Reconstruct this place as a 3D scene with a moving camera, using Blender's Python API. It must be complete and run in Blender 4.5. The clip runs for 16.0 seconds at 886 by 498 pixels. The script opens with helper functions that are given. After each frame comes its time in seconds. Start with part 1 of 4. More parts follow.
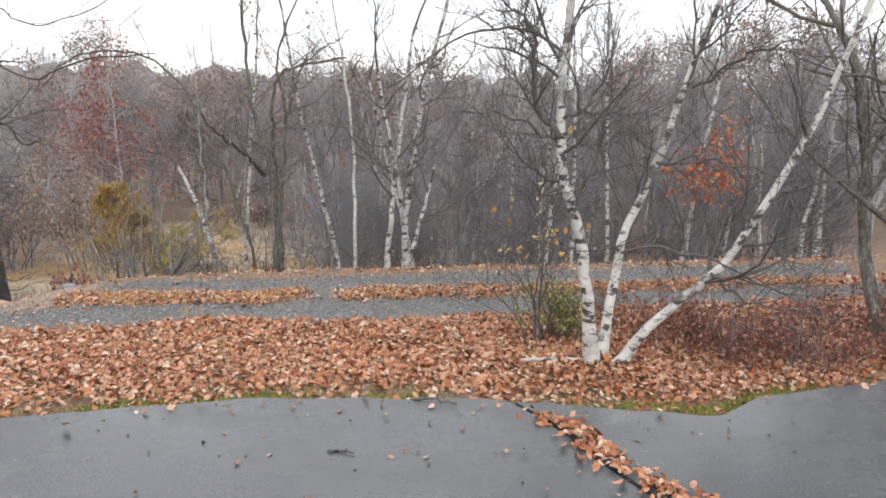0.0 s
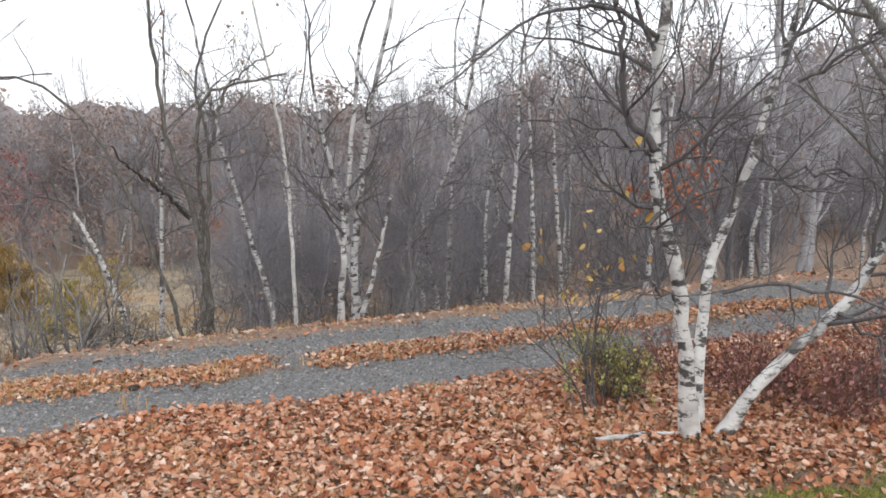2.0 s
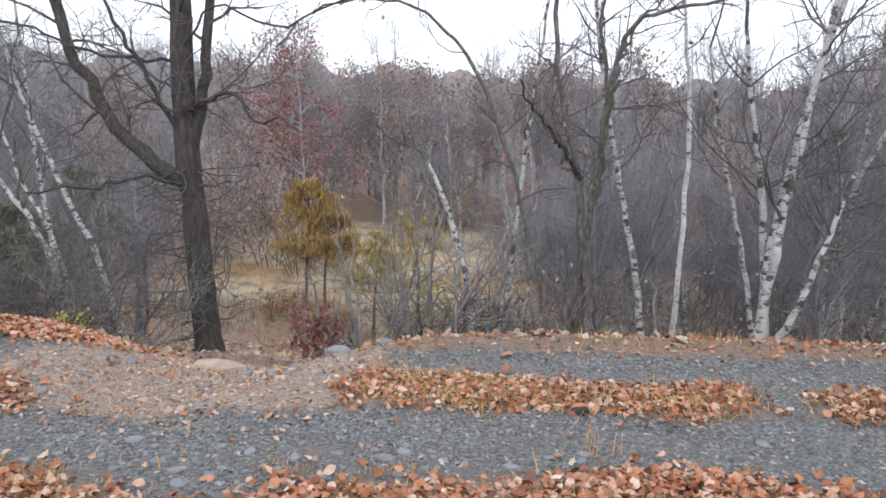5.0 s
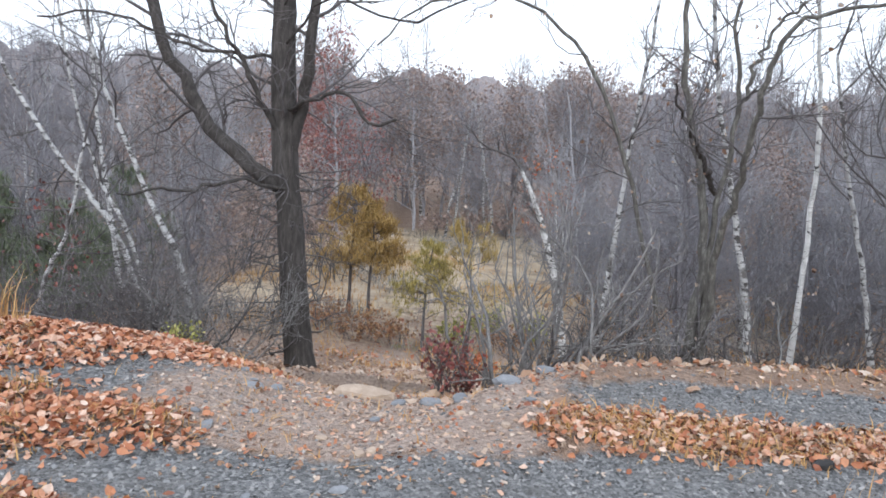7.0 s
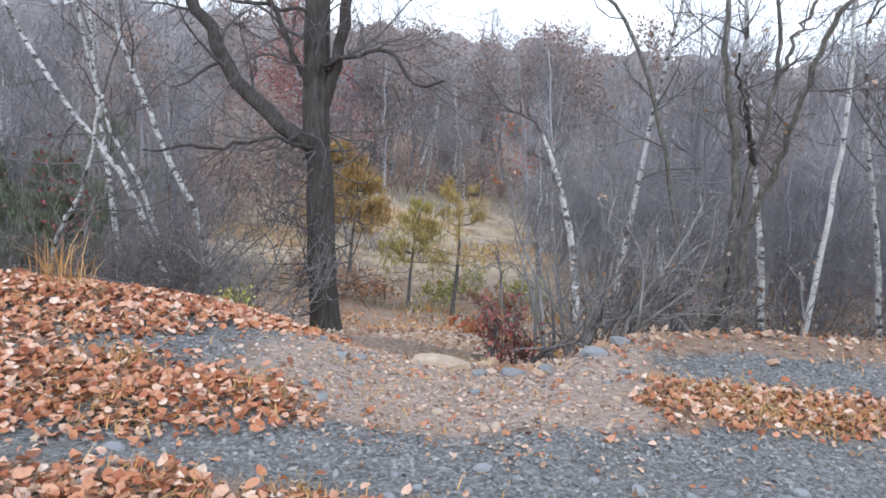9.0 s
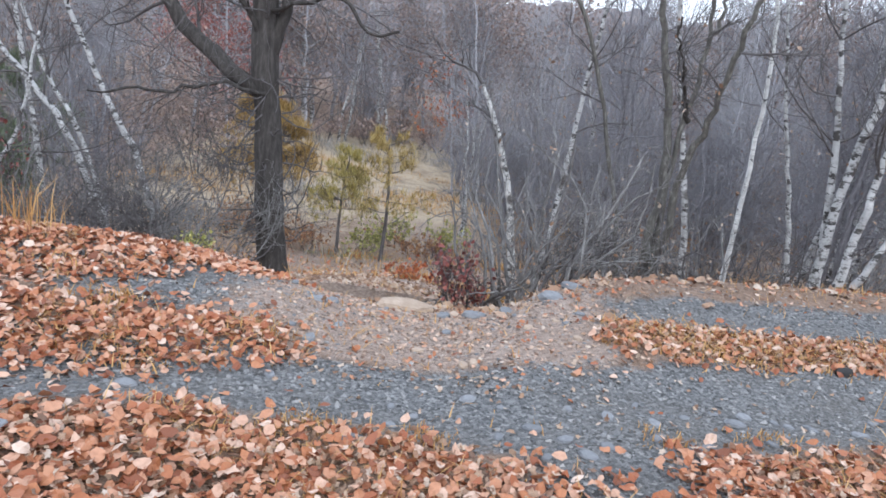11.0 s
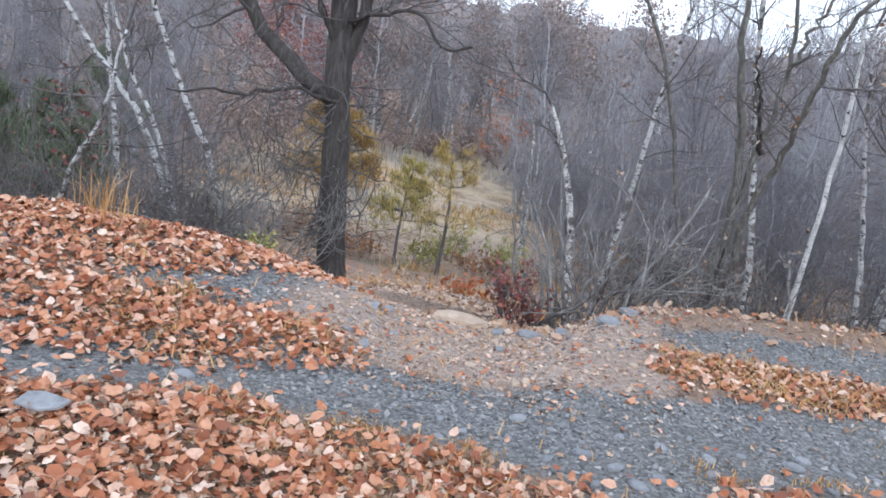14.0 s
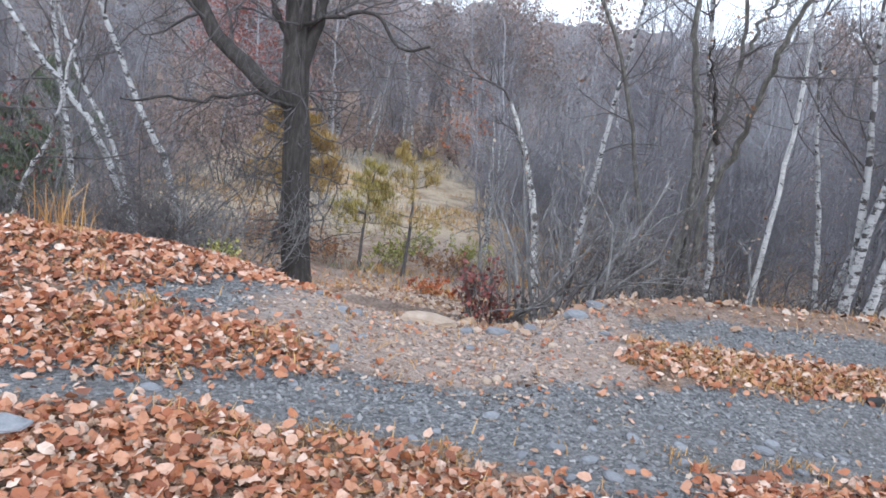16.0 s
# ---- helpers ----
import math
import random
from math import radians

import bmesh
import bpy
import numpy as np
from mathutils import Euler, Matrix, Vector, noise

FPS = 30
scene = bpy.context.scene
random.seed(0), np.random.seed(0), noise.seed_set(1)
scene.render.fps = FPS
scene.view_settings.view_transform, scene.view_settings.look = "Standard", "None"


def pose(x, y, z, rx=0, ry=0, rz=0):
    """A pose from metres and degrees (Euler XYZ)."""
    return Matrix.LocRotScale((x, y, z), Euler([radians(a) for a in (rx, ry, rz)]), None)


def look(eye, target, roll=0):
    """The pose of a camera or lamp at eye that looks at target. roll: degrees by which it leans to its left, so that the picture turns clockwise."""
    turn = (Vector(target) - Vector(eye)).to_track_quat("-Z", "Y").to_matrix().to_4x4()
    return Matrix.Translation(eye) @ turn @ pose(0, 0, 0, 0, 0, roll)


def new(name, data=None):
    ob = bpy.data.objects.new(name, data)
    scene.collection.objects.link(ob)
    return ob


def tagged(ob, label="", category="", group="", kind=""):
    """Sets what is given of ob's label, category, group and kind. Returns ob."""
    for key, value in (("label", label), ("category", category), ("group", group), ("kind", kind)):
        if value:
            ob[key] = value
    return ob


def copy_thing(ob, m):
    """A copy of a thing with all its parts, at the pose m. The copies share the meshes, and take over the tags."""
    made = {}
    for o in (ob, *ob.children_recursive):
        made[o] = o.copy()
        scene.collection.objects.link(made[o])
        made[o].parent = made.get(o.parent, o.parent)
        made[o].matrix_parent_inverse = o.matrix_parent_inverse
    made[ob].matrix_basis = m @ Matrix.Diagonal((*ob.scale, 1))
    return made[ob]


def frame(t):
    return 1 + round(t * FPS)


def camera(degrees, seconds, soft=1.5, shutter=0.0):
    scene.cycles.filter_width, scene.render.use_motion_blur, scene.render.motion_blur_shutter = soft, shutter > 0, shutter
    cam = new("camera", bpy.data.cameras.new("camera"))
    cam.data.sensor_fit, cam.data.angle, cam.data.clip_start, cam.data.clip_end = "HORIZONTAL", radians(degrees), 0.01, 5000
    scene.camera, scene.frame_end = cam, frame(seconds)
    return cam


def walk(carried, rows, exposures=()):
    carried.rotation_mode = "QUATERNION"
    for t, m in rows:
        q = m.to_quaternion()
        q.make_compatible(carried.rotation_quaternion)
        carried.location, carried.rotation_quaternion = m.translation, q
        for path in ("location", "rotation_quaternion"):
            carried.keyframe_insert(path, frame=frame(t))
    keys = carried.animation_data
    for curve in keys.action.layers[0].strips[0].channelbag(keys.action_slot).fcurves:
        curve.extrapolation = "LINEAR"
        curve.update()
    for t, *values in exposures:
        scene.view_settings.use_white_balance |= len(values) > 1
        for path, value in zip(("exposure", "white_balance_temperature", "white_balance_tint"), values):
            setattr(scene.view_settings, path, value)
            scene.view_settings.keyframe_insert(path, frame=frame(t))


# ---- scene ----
cam = camera(59.4, 16.0, soft=1.7)
PATH = [
    (0, (0.1, 0.019, 1.706), (0.062, 1.981, 1.321), 1.6),
    (0.5, (-0.134, 0.351, 1.703), (-0.2, 2.321, 1.362), -2.2),
    (1, (-0.286, 0.64, 1.663), (-0.14, 2.599, 1.288), 1.1),
    (1.5, (-0.405, 0.963, 1.658), (-0.236, 2.926, 1.313), 2.0),
    (2, (-0.683, 1.248, 1.604), (-0.437, 3.208, 1.292), -0.5),
    (2.5, (-0.859, 1.516, 1.573), (-0.663, 3.479, 1.245), 2.8),
    (3, (-1.011, 1.822, 1.552), (-0.886, 3.779, 1.159), 1.8),
    (3.5, (-1.255, 2.087, 1.518), (-1.122, 4.051, 1.161), -0.5),
    (4, (-1.529, 2.356, 1.455), (-1.456, 4.318, 1.073), 0.5),
    (4.5, (-1.793, 2.712, 1.388), (-1.981, 4.656, 0.957), 0.7),
    (5, (-2.036, 2.902, 1.32), (-2.44, 4.823, 0.935), 2.7),
    (7.5, (-3.156, 3.2, 1.237), (-3.604, 5.113, 0.863), 4.7),
    (8, (-3.342, 3.243, 1.226), (-3.867, 5.119, 0.775), 7.3),
    (8.5, (-3.522, 3.205, 1.242), (-4.032, 5.086, 0.791), 2.9),
    (9, (-3.611, 3.1, 1.237), (-3.918, 5.02, 0.768), 5.7),
    (9.5, (-3.701, 2.973, 1.244), (-3.844, 4.897, 0.716), 9.9),
    (12, (-3.868, 2.868, 1.264), (-3.9, 4.783, 0.69), 7.0),
    (12.5, (-3.86, 2.871, 1.258), (-3.926, 4.785, 0.681), 5.7),
    (13, (-3.862, 2.876, 1.252), (-4.055, 4.766, 0.627), 10.1),
    (13.5, (-3.866, 2.881, 1.251), (-4.058, 4.794, 0.702), 10.9),
    (14, (-3.865, 2.876, 1.249), (-4.088, 4.784, 0.692), 10.9),
    (14.5, (-3.867, 2.872, 1.246), (-4.006, 4.796, 0.717), 9.8),
    (15, (-3.87, 2.87, 1.251), (-4.002, 4.793, 0.717), 9.7),
    (15.5, (-3.87, 2.877, 1.247), (-3.996, 4.795, 0.697), 9.4),
    (16, (-3.871, 2.884, 1.245), (-4.006, 4.805, 0.704), 9.3),
]
walk(cam, [(t, look(eye, target, roll)) for t, eye, target, roll in PATH], [(0, 0.62, 6900, 10), (3, 0.52, 6600, 10), (5, 0.54, 6350, 10), (7.5, 0.71, 6050, 9), (16, 0.74, 5800, 9)])

# ---- world and sun: bright overcast autumn day ----
world = bpy.data.worlds.new("overcast_sky")
scene.world = world
world.use_nodes = True
wn, wl = world.node_tree.nodes, world.node_tree.links
bg = wn["Background"]
bg.inputs["Strength"].default_value = 0.1
sky = wn.new("ShaderNodeTexSky")
sky.sky_type = "NISHITA"
sky.sun_disc = False
sky.sun_elevation = radians(38)
sky.sun_rotation = radians(200)
cloud = wn.new("ShaderNodeMix")
cloud.data_type = "RGBA"
cloud.inputs[0].default_value = 0.9
cloud.inputs[7].default_value = (11.1, 11.7, 12.7, 1)
wl.new(sky.outputs[0], cloud.inputs[6])
wl.new(cloud.outputs[2], bg.inputs["Color"])
sun = new("sun", bpy.data.lights.new("sun", "SUN"))
sun.data.energy, sun.data.angle, sun.data.color = 0.7, radians(20), (1.0, 0.96, 0.9)
sun.matrix_world = look((6, -18, 15), (0, 6, 0))


# ---- materials ----
class Nodes:
    """A short hand for a procedural material."""

    def __init__(self, name, rough=0.8, spec=0.3):
        self.m = bpy.data.materials.new(name)
        self.m.use_nodes = True
        self.t = self.m.node_tree
        self.b = self.t.nodes["Principled BSDF"]
        self.b.inputs["Roughness"].default_value = rough
        self.b.inputs["Specular IOR Level"].default_value = spec

    def node(self, kind, **values):
        n = self.t.nodes.new(kind)
        for key, v in values.items():
            n.inputs[key].default_value = v
        return n

    def link(self, a, b):
        self.t.links.new(a, b)

    def coords(self, sx=1, sy=1, sz=1, space="Object"):
        c = self.t.nodes.new("ShaderNodeTexCoord")
        mp = self.node("ShaderNodeMapping", Scale=(sx, sy, sz))
        self.link(c.outputs[space], mp.inputs["Vector"])
        return mp.outputs[0]

    def noise(self, scale, detail=4, rough=0.6, vec=None):
        n = self.node("ShaderNodeTexNoise", Scale=scale, Detail=detail, Roughness=rough)
        if vec is not None:
            self.link(vec, n.inputs["Vector"])
        return n.outputs["Fac"]

    def cells(self, scale, vec=None, out="Color"):
        n = self.node("ShaderNodeTexVoronoi", Scale=scale)
        if vec is not None:
            self.link(vec, n.inputs["Vector"])
        return n.outputs[out]

    def ramp(self, fac, *stops):
        r = self.t.nodes.new("ShaderNodeValToRGB")
        while len(r.color_ramp.elements) < len(stops):
            r.color_ramp.elements.new(0.5)
        for e, (p, c) in zip(r.color_ramp.elements, stops):
            e.position, e.color = p, ((c, c, c, 1) if isinstance(c, (int, float)) else (*c, 1))
        self.link(fac, r.inputs[0])
        return r.outputs[0]

    def mix(self, fac, a, b, kind="MIX"):
        n = self.t.nodes.new("ShaderNodeMix")
        n.data_type, n.blend_type = "RGBA", kind
        for src, s in ((fac, n.inputs[0]), (a, n.inputs[6]), (b, n.inputs[7])):
            if isinstance(src, (int, float)):
                s.default_value = src
            elif isinstance(src, tuple):
                s.default_value = (*src, 1)
            else:
                self.link(src, s)
        return n.outputs[2]

    def math(self, kind, a, b):
        n = self.t.nodes.new("ShaderNodeMath")
        n.operation = kind
        for src, s in ((a, n.inputs[0]), (b, n.inputs[1])):
            if isinstance(src, (int, float)):
                s.default_value = src
            else:
                self.link(src, s)
        return n.outputs[0]

    def attr(self, name):
        n = self.t.nodes.new("ShaderNodeAttribute")
        n.attribute_name = name
        return n.outputs["Fac"]

    def color(self, c):
        if isinstance(c, tuple):
            self.b.inputs["Base Color"].default_value = (*c, 1)
        else:
            self.link(c, self.b.inputs["Base Color"])

    def rough(self, r):
        self.link(r, self.b.inputs["Roughness"])

    def bump(self, h, strength=0.5, dist=0.02):
        n = self.node("ShaderNodeBump", Strength=strength, Distance=dist)
        self.link(h, n.inputs["Height"])
        self.link(n.outputs[0], self.b.inputs["Normal"])

    def island(self):
        return self.t.nodes.new("ShaderNodeNewGeometry").outputs["Random Per Island"]

    def rand(self):
        return self.t.nodes.new("ShaderNodeObjectInfo").outputs["Random"]


def ground_material():
    n = Nodes("ground_soil", 0.85, 0.3)
    fine, mid = n.noise(38, 6, 0.7, n.coords()), n.noise(2.3, 5, 0.6, n.coords())
    wob = n.math("MULTIPLY", n.math("SUBTRACT", n.noise(7, 5, 0.7, n.coords()), 0.5), 0.9)

    def mask(name):
        return n.ramp(n.math("ADD", n.attr(name), wob), (0.38, 0), (0.62, 1))
    mould = n.ramp(fine, (0.25, (0.1, 0.065, 0.048)), (0.5, (0.25, 0.165, 0.115)), (0.75, (0.4, 0.28, 0.2)))
    chip = n.cells(75, n.coords(1, 1, 2))
    grey = n.ramp(chip, (0.0, (0.035, 0.036, 0.037)), (0.45, (0.14, 0.139, 0.14)), (0.8, (0.235, 0.233, 0.23)), (1.0, (0.38, 0.37, 0.355)))
    grey = n.mix(n.ramp(mid, (0.35, 0.0), (0.7, 0.55)), grey, (0.17, 0.155, 0.14))
    flake = n.cells(48, n.coords(1, 1.5, 2))
    tan = n.mix(0.45, n.ramp(fine, (0.25, (0.12, 0.088, 0.07)), (0.5, (0.34, 0.255, 0.205)), (0.75, (0.54, 0.45, 0.385))),
                n.ramp(flake, (0.0, (0.1, 0.075, 0.06)), (0.4, (0.28, 0.21, 0.17)), (0.8, (0.46, 0.37, 0.31)), (1.0, (0.62, 0.54, 0.47))))
    tan = n.mix(n.ramp(mid, (0.4, 0.0), (0.65, 0.5)), tan, (0.31, 0.225, 0.175))
    sand = n.ramp(n.noise(1.3, 6, 0.65, n.coords()), (0.32, (0.2, 0.15, 0.11)), (0.48, (0.42, 0.33, 0.23)), (0.6, (0.5, 0.4, 0.28)), (0.75, (0.33, 0.28, 0.23)))
    moss = n.ramp(n.noise(22, 5, 0.7, n.coords()), (0.3, (0.06, 0.05, 0.02)), (0.55, (0.18, 0.19, 0.04)), (0.75, (0.3, 0.28, 0.09)))
    c = n.mix(mask("dirt"), mould, tan)
    c = n.mix(mask("sand"), c, sand)
    c = n.mix(mask("gravel"), c, grey)
    c = n.mix(mask("moss"), c, moss)
    n.color(c)
    h = n.math("ADD", n.math("MULTIPLY", n.cells(75, n.coords(1, 1, 2), "Distance"), -0.8), fine)
    n.bump(h, 0.8, 0.025)
    n.rough(n.ramp(mid, (0.3, 0.62), (0.7, 0.95)))
    return n.m


def asphalt_material(name, sheen_mix, slick):
    n = Nodes(name, 0.3, 0.5)
    fine = n.noise(170, 3, 0.7, n.coords())
    wet = n.math("ADD", n.math("MULTIPLY", n.noise(1.1, 5, 0.6, n.coords(1, 1.4, 1)), 0.8), n.math("MULTIPLY", n.noise(6, 5, 0.7, n.coords()), 0.2))
    base = n.ramp(fine, (0.3, (0.04, 0.043, 0.048)), (0.6, (0.092, 0.096, 0.104)), (0.8, (0.2, 0.2, 0.2)))
    # lighter grey patches paint the sky's reflection into the base colour
    dry = n.ramp(fine, (0.3, (0.1, 0.1, 0.102)), (0.6, (0.17, 0.17, 0.17)), (0.8, (0.28, 0.275, 0.27)))
    n.color(n.mix(n.ramp(wet, (0.46, 0.0), (0.56, sheen_mix)), base, dry))
    n.rough(n.ramp(wet, (0.42, 0.03), (0.47, 0.1), (0.51, 0.32 * slick), (0.58, 0.55 * slick)))
    n.bump(n.math("ADD", fine, n.math("MULTIPLY", n.noise(9, 4, 0.6, n.coords()), 1.2)), 0.16, 0.006)
    return n.m


def leaf_material(name, *stops, rough=0.55, single=False):
    n = Nodes(name, rough, 0.35)
    c = n.ramp(n.rand() if single else n.island(), *stops)
    spots = n.noise(45, 4, 0.7, n.coords())
    n.color(n.mix(n.ramp(spots, (0.45, 0.0), (0.75, 0.42)), c, (0.18, 0.068, 0.034)))
    n.bump(n.noise(120, 3, 0.6, n.coords()), 0.3, 0.004)
    return n.m


def bark_birch(name, white=(0.68, 0.66, 0.63), dark=0.5):
    n = Nodes(name, 0.75, 0.25)
    dash = n.noise(1.0, 3, 0.6, n.coords(14, 14, 75))
    area = n.noise(1.0, 3, 0.5, n.coords(4, 4, 5))
    blotch = n.noise(1.0, 5, 0.7, n.coords(8, 8, 17))
    patch = n.noise(1.0, 4, 0.65, n.coords(5, 5, 6))
    tone = n.noise(1.0, 4, 0.6, n.coords(6, 6, 9))
    c = n.ramp(tone, (0.3, tuple(v * 0.55 for v in white)), (0.55, tuple(v * 0.88 for v in white)), (0.75, white))
    lines = n.math("MULTIPLY", n.ramp(dash, (0.58, 0.0), (0.66, 1.0)), n.ramp(area, (0.42, 0.0), (0.58, 0.8)))
    c = n.mix(lines, c, (0.13, 0.11, 0.1))
    c = n.mix(n.ramp(blotch, (dark + 0.08, 0.0), (dark + 0.12, 0.93)), c, (0.04, 0.035, 0.033))
    c = n.mix(n.ramp(patch, (dark + 0.1, 0.0), (dark + 0.17, 0.85)), c, (0.07, 0.06, 0.055))
    n.color(c)
    n.bump(n.math("ADD", tone, blotch), 0.6, 0.01)
    return n.m


def bark(name, a, b, c, zs=6):
    n = Nodes(name, 0.9, 0.2)
    v = n.coords(30, 30, zs)
    f = n.noise(1.0, 5, 0.7, v)
    col = n.ramp(f, (0.3, a), (0.52, b), (0.72, c))
    n.color(n.mix(n.ramp(n.rand(), (0.0, 0.0), (1.0, 0.4)), col, tuple(v * 0.6 for v in b)))
    n.bump(f, 0.9, 0.02)
    return n.m


def stone_material(name, a, b):
    n = Nodes(name, 0.7, 0.35)
    f = n.noise(14, 6, 0.7, n.coords(1, 1, 3))
    n.color(n.mix(n.ramp(n.rand(), (0.0, 0.0), (1.0, 0.5)), n.ramp(f, (0.3, a), (0.7, b)), tuple(v * 0.75 for v in a)))
    n.bump(f, 0.6, 0.01)
    return n.m


def chips_material(name, r, g, b):
    n = Nodes(name, 0.65, 0.35)
    c = n.ramp(n.island(), (0.0, (0.045, 0.046, 0.05)), (0.3, (0.135, 0.135, 0.138)), (0.65, (0.25, 0.246, 0.244)), (0.92, (0.33, 0.315, 0.3)), (1.0, (0.46, 0.435, 0.41)))
    c = n.mix(0.25, c, n.ramp(n.noise(60, 4, 0.7, n.coords()), (0.3, 0.05), (0.7, 0.3)))
    n.color(n.mix(1.0, c, (r, g, b), "MULTIPLY"))
    return n.m


def blade_material(name, a, b):
    n = Nodes(name, 0.7, 0.25)
    n.color(n.ramp(n.island(), (0.0, a), (1.0, b)))
    return n.m


M_GROUND = ground_material()
# the second keeps few painted sky patches, its darkness imitating reflected trees
M_ASPHALT, M_ASPHALT_DARK = asphalt_material("wet_asphalt", 0.45, 1.0), asphalt_material("dark_wet_asphalt", 0.1, 0.6)
M_LITTER = leaf_material("fallen_leaf", (0.0, (0.15, 0.055, 0.03)), (0.16, (0.3, 0.095, 0.042)), (0.4, (0.42, 0.168, 0.076)),
                         (0.68, (0.5, 0.255, 0.152)), (0.88, (0.57, 0.365, 0.262)), (1.0, (0.66, 0.51, 0.41)))
M_LITTER_ONE = leaf_material("single_fallen_leaf", (0.0, (0.15, 0.055, 0.03)), (0.16, (0.3, 0.095, 0.042)), (0.4, (0.42, 0.168, 0.076)),
                         (0.68, (0.5, 0.255, 0.152)), (0.88, (0.57, 0.365, 0.262)), (1.0, (0.66, 0.51, 0.41)), single=True)
M_LITTER_DULL = leaf_material("fallen_leaf_dull", (0.0, (0.13, 0.075, 0.05)), (0.4, (0.3, 0.18, 0.11)), (0.75, (0.42, 0.3, 0.21)), (1.0, (0.52, 0.43, 0.35)))
M_CRUMB = leaf_material("wet_crumb", (0.0, (0.03, 0.024, 0.02)), (0.6, (0.07, 0.05, 0.035)), (1.0, (0.22, 0.13, 0.07)), rough=0.35)
M_YELLOW = leaf_material("yellow_leaf", (0.0, (0.5, 0.32, 0.07)), (0.6, (0.62, 0.44, 0.13)), (1.0, (0.52, 0.27, 0.09)))
M_ORANGE = leaf_material("orange_leaf", (0.0, (0.3, 0.07, 0.025)), (0.6, (0.5, 0.14, 0.05)), (1.0, (0.55, 0.25, 0.1)))
M_RED = leaf_material("dull_red_leaf", (0.0, (0.18, 0.07, 0.065)), (0.6, (0.3, 0.12, 0.105)), (1.0, (0.4, 0.2, 0.16)))
M_CRIMSON = leaf_material("crimson_leaf", (0.0, (0.09, 0.03, 0.03)), (0.6, (0.2, 0.055, 0.05)), (1.0, (0.34, 0.12, 0.09)))
M_RUST = leaf_material("rust_leaf", (0.0, (0.21, 0.16, 0.145)), (0.6, (0.31, 0.235, 0.205)), (1.0, (0.4, 0.3, 0.25)))
M_RUSTBUSH = leaf_material("faded_orange_leaf", (0.0, (0.2, 0.1, 0.06)), (0.6, (0.34, 0.17, 0.09)), (1.0, (0.42, 0.28, 0.14)))
M_GREENISH = leaf_material("olive_leaf", (0.0, (0.2, 0.21, 0.06)), (0.6, (0.34, 0.35, 0.1)), (1.0, (0.5, 0.45, 0.16)))
M_BIRCH = bark_birch("birch_bark", (0.66, 0.645, 0.62), 0.455)
M_BIRCH_FAR = bark_birch("grey_birch_bark", (0.56, 0.55, 0.54), 0.445)
M_BIRCH_PLAIN = bark_birch("clean_birch_bark", (0.68, 0.67, 0.65), 0.53)
M_OAK = bark("oak_bark", (0.035, 0.031, 0.029), (0.075, 0.067, 0.062), (0.14, 0.125, 0.115))
M_LICHEN = bark("lichened_bark", (0.06, 0.055, 0.05), (0.15, 0.14, 0.125), (0.38, 0.37, 0.33), 9)
M_TWIG = bark("twig_bark", (0.075, 0.067, 0.067), (0.138, 0.126, 0.125), (0.225, 0.212, 0.208))
M_REDTWIG = bark("red_bramble_bark", (0.1, 0.05, 0.045), (0.19, 0.1, 0.085), (0.28, 0.17, 0.14))
M_TWIG_PALE = bark("pale_twig_bark", (0.115, 0.108, 0.104), (0.235, 0.224, 0.217), (0.42, 0.404, 0.388))
# twig bark lightened and blued to paint in the mid-distance mist
M_MIDTWIG_HAZED = bark("hazed_thicket_bark", (0.14, 0.135, 0.146), (0.265, 0.255, 0.275), (0.44, 0.425, 0.445))
# distance haze is painted in: bark far paler and greyer than real wood
M_WOODS_HAZED = bark("hazed_distant_bark", (0.215, 0.21, 0.222), (0.39, 0.38, 0.398), (0.58, 0.565, 0.585))
M_SLATE = stone_material("slate_stone", (0.13, 0.135, 0.145), (0.34, 0.34, 0.35))
M_TANSTONE = stone_material("tan_stone", (0.3, 0.22, 0.16), (0.56, 0.44, 0.34))
M_DARKSTONE = stone_material("dark_stone", (0.015, 0.014, 0.014), (0.045, 0.04, 0.038))
M_CHIPS = chips_material("slate_chips", 1.0, 1.0, 1.0)
M_TANCHIPS = chips_material("tan_chips", 1.75, 1.3, 1.02)
M_STRAW = blade_material("dry_grass", (0.36, 0.18, 0.055), (0.58, 0.36, 0.15))
M_WEED = blade_material("dead_weed", (0.16, 0.145, 0.13), (0.42, 0.38, 0.33))
M_MOSS = blade_material("moss_green", (0.12, 0.11, 0.025), (0.33, 0.3, 0.07))
M_NEEDLE = blade_material("pine_needle", (0.25, 0.19, 0.07), (0.52, 0.38, 0.15))
M_NEEDLE_GREEN = blade_material("yellow_green_pine_needle", (0.22, 0.19, 0.06), (0.46, 0.36, 0.12))
M_NEEDLE_RUST = blade_material("rusty_pine_needle", (0.25, 0.165, 0.06), (0.46, 0.305, 0.11))
M_NEEDLE_DARK = blade_material("dark_pine_needle", (0.08, 0.1, 0.065), (0.19, 0.215, 0.13))


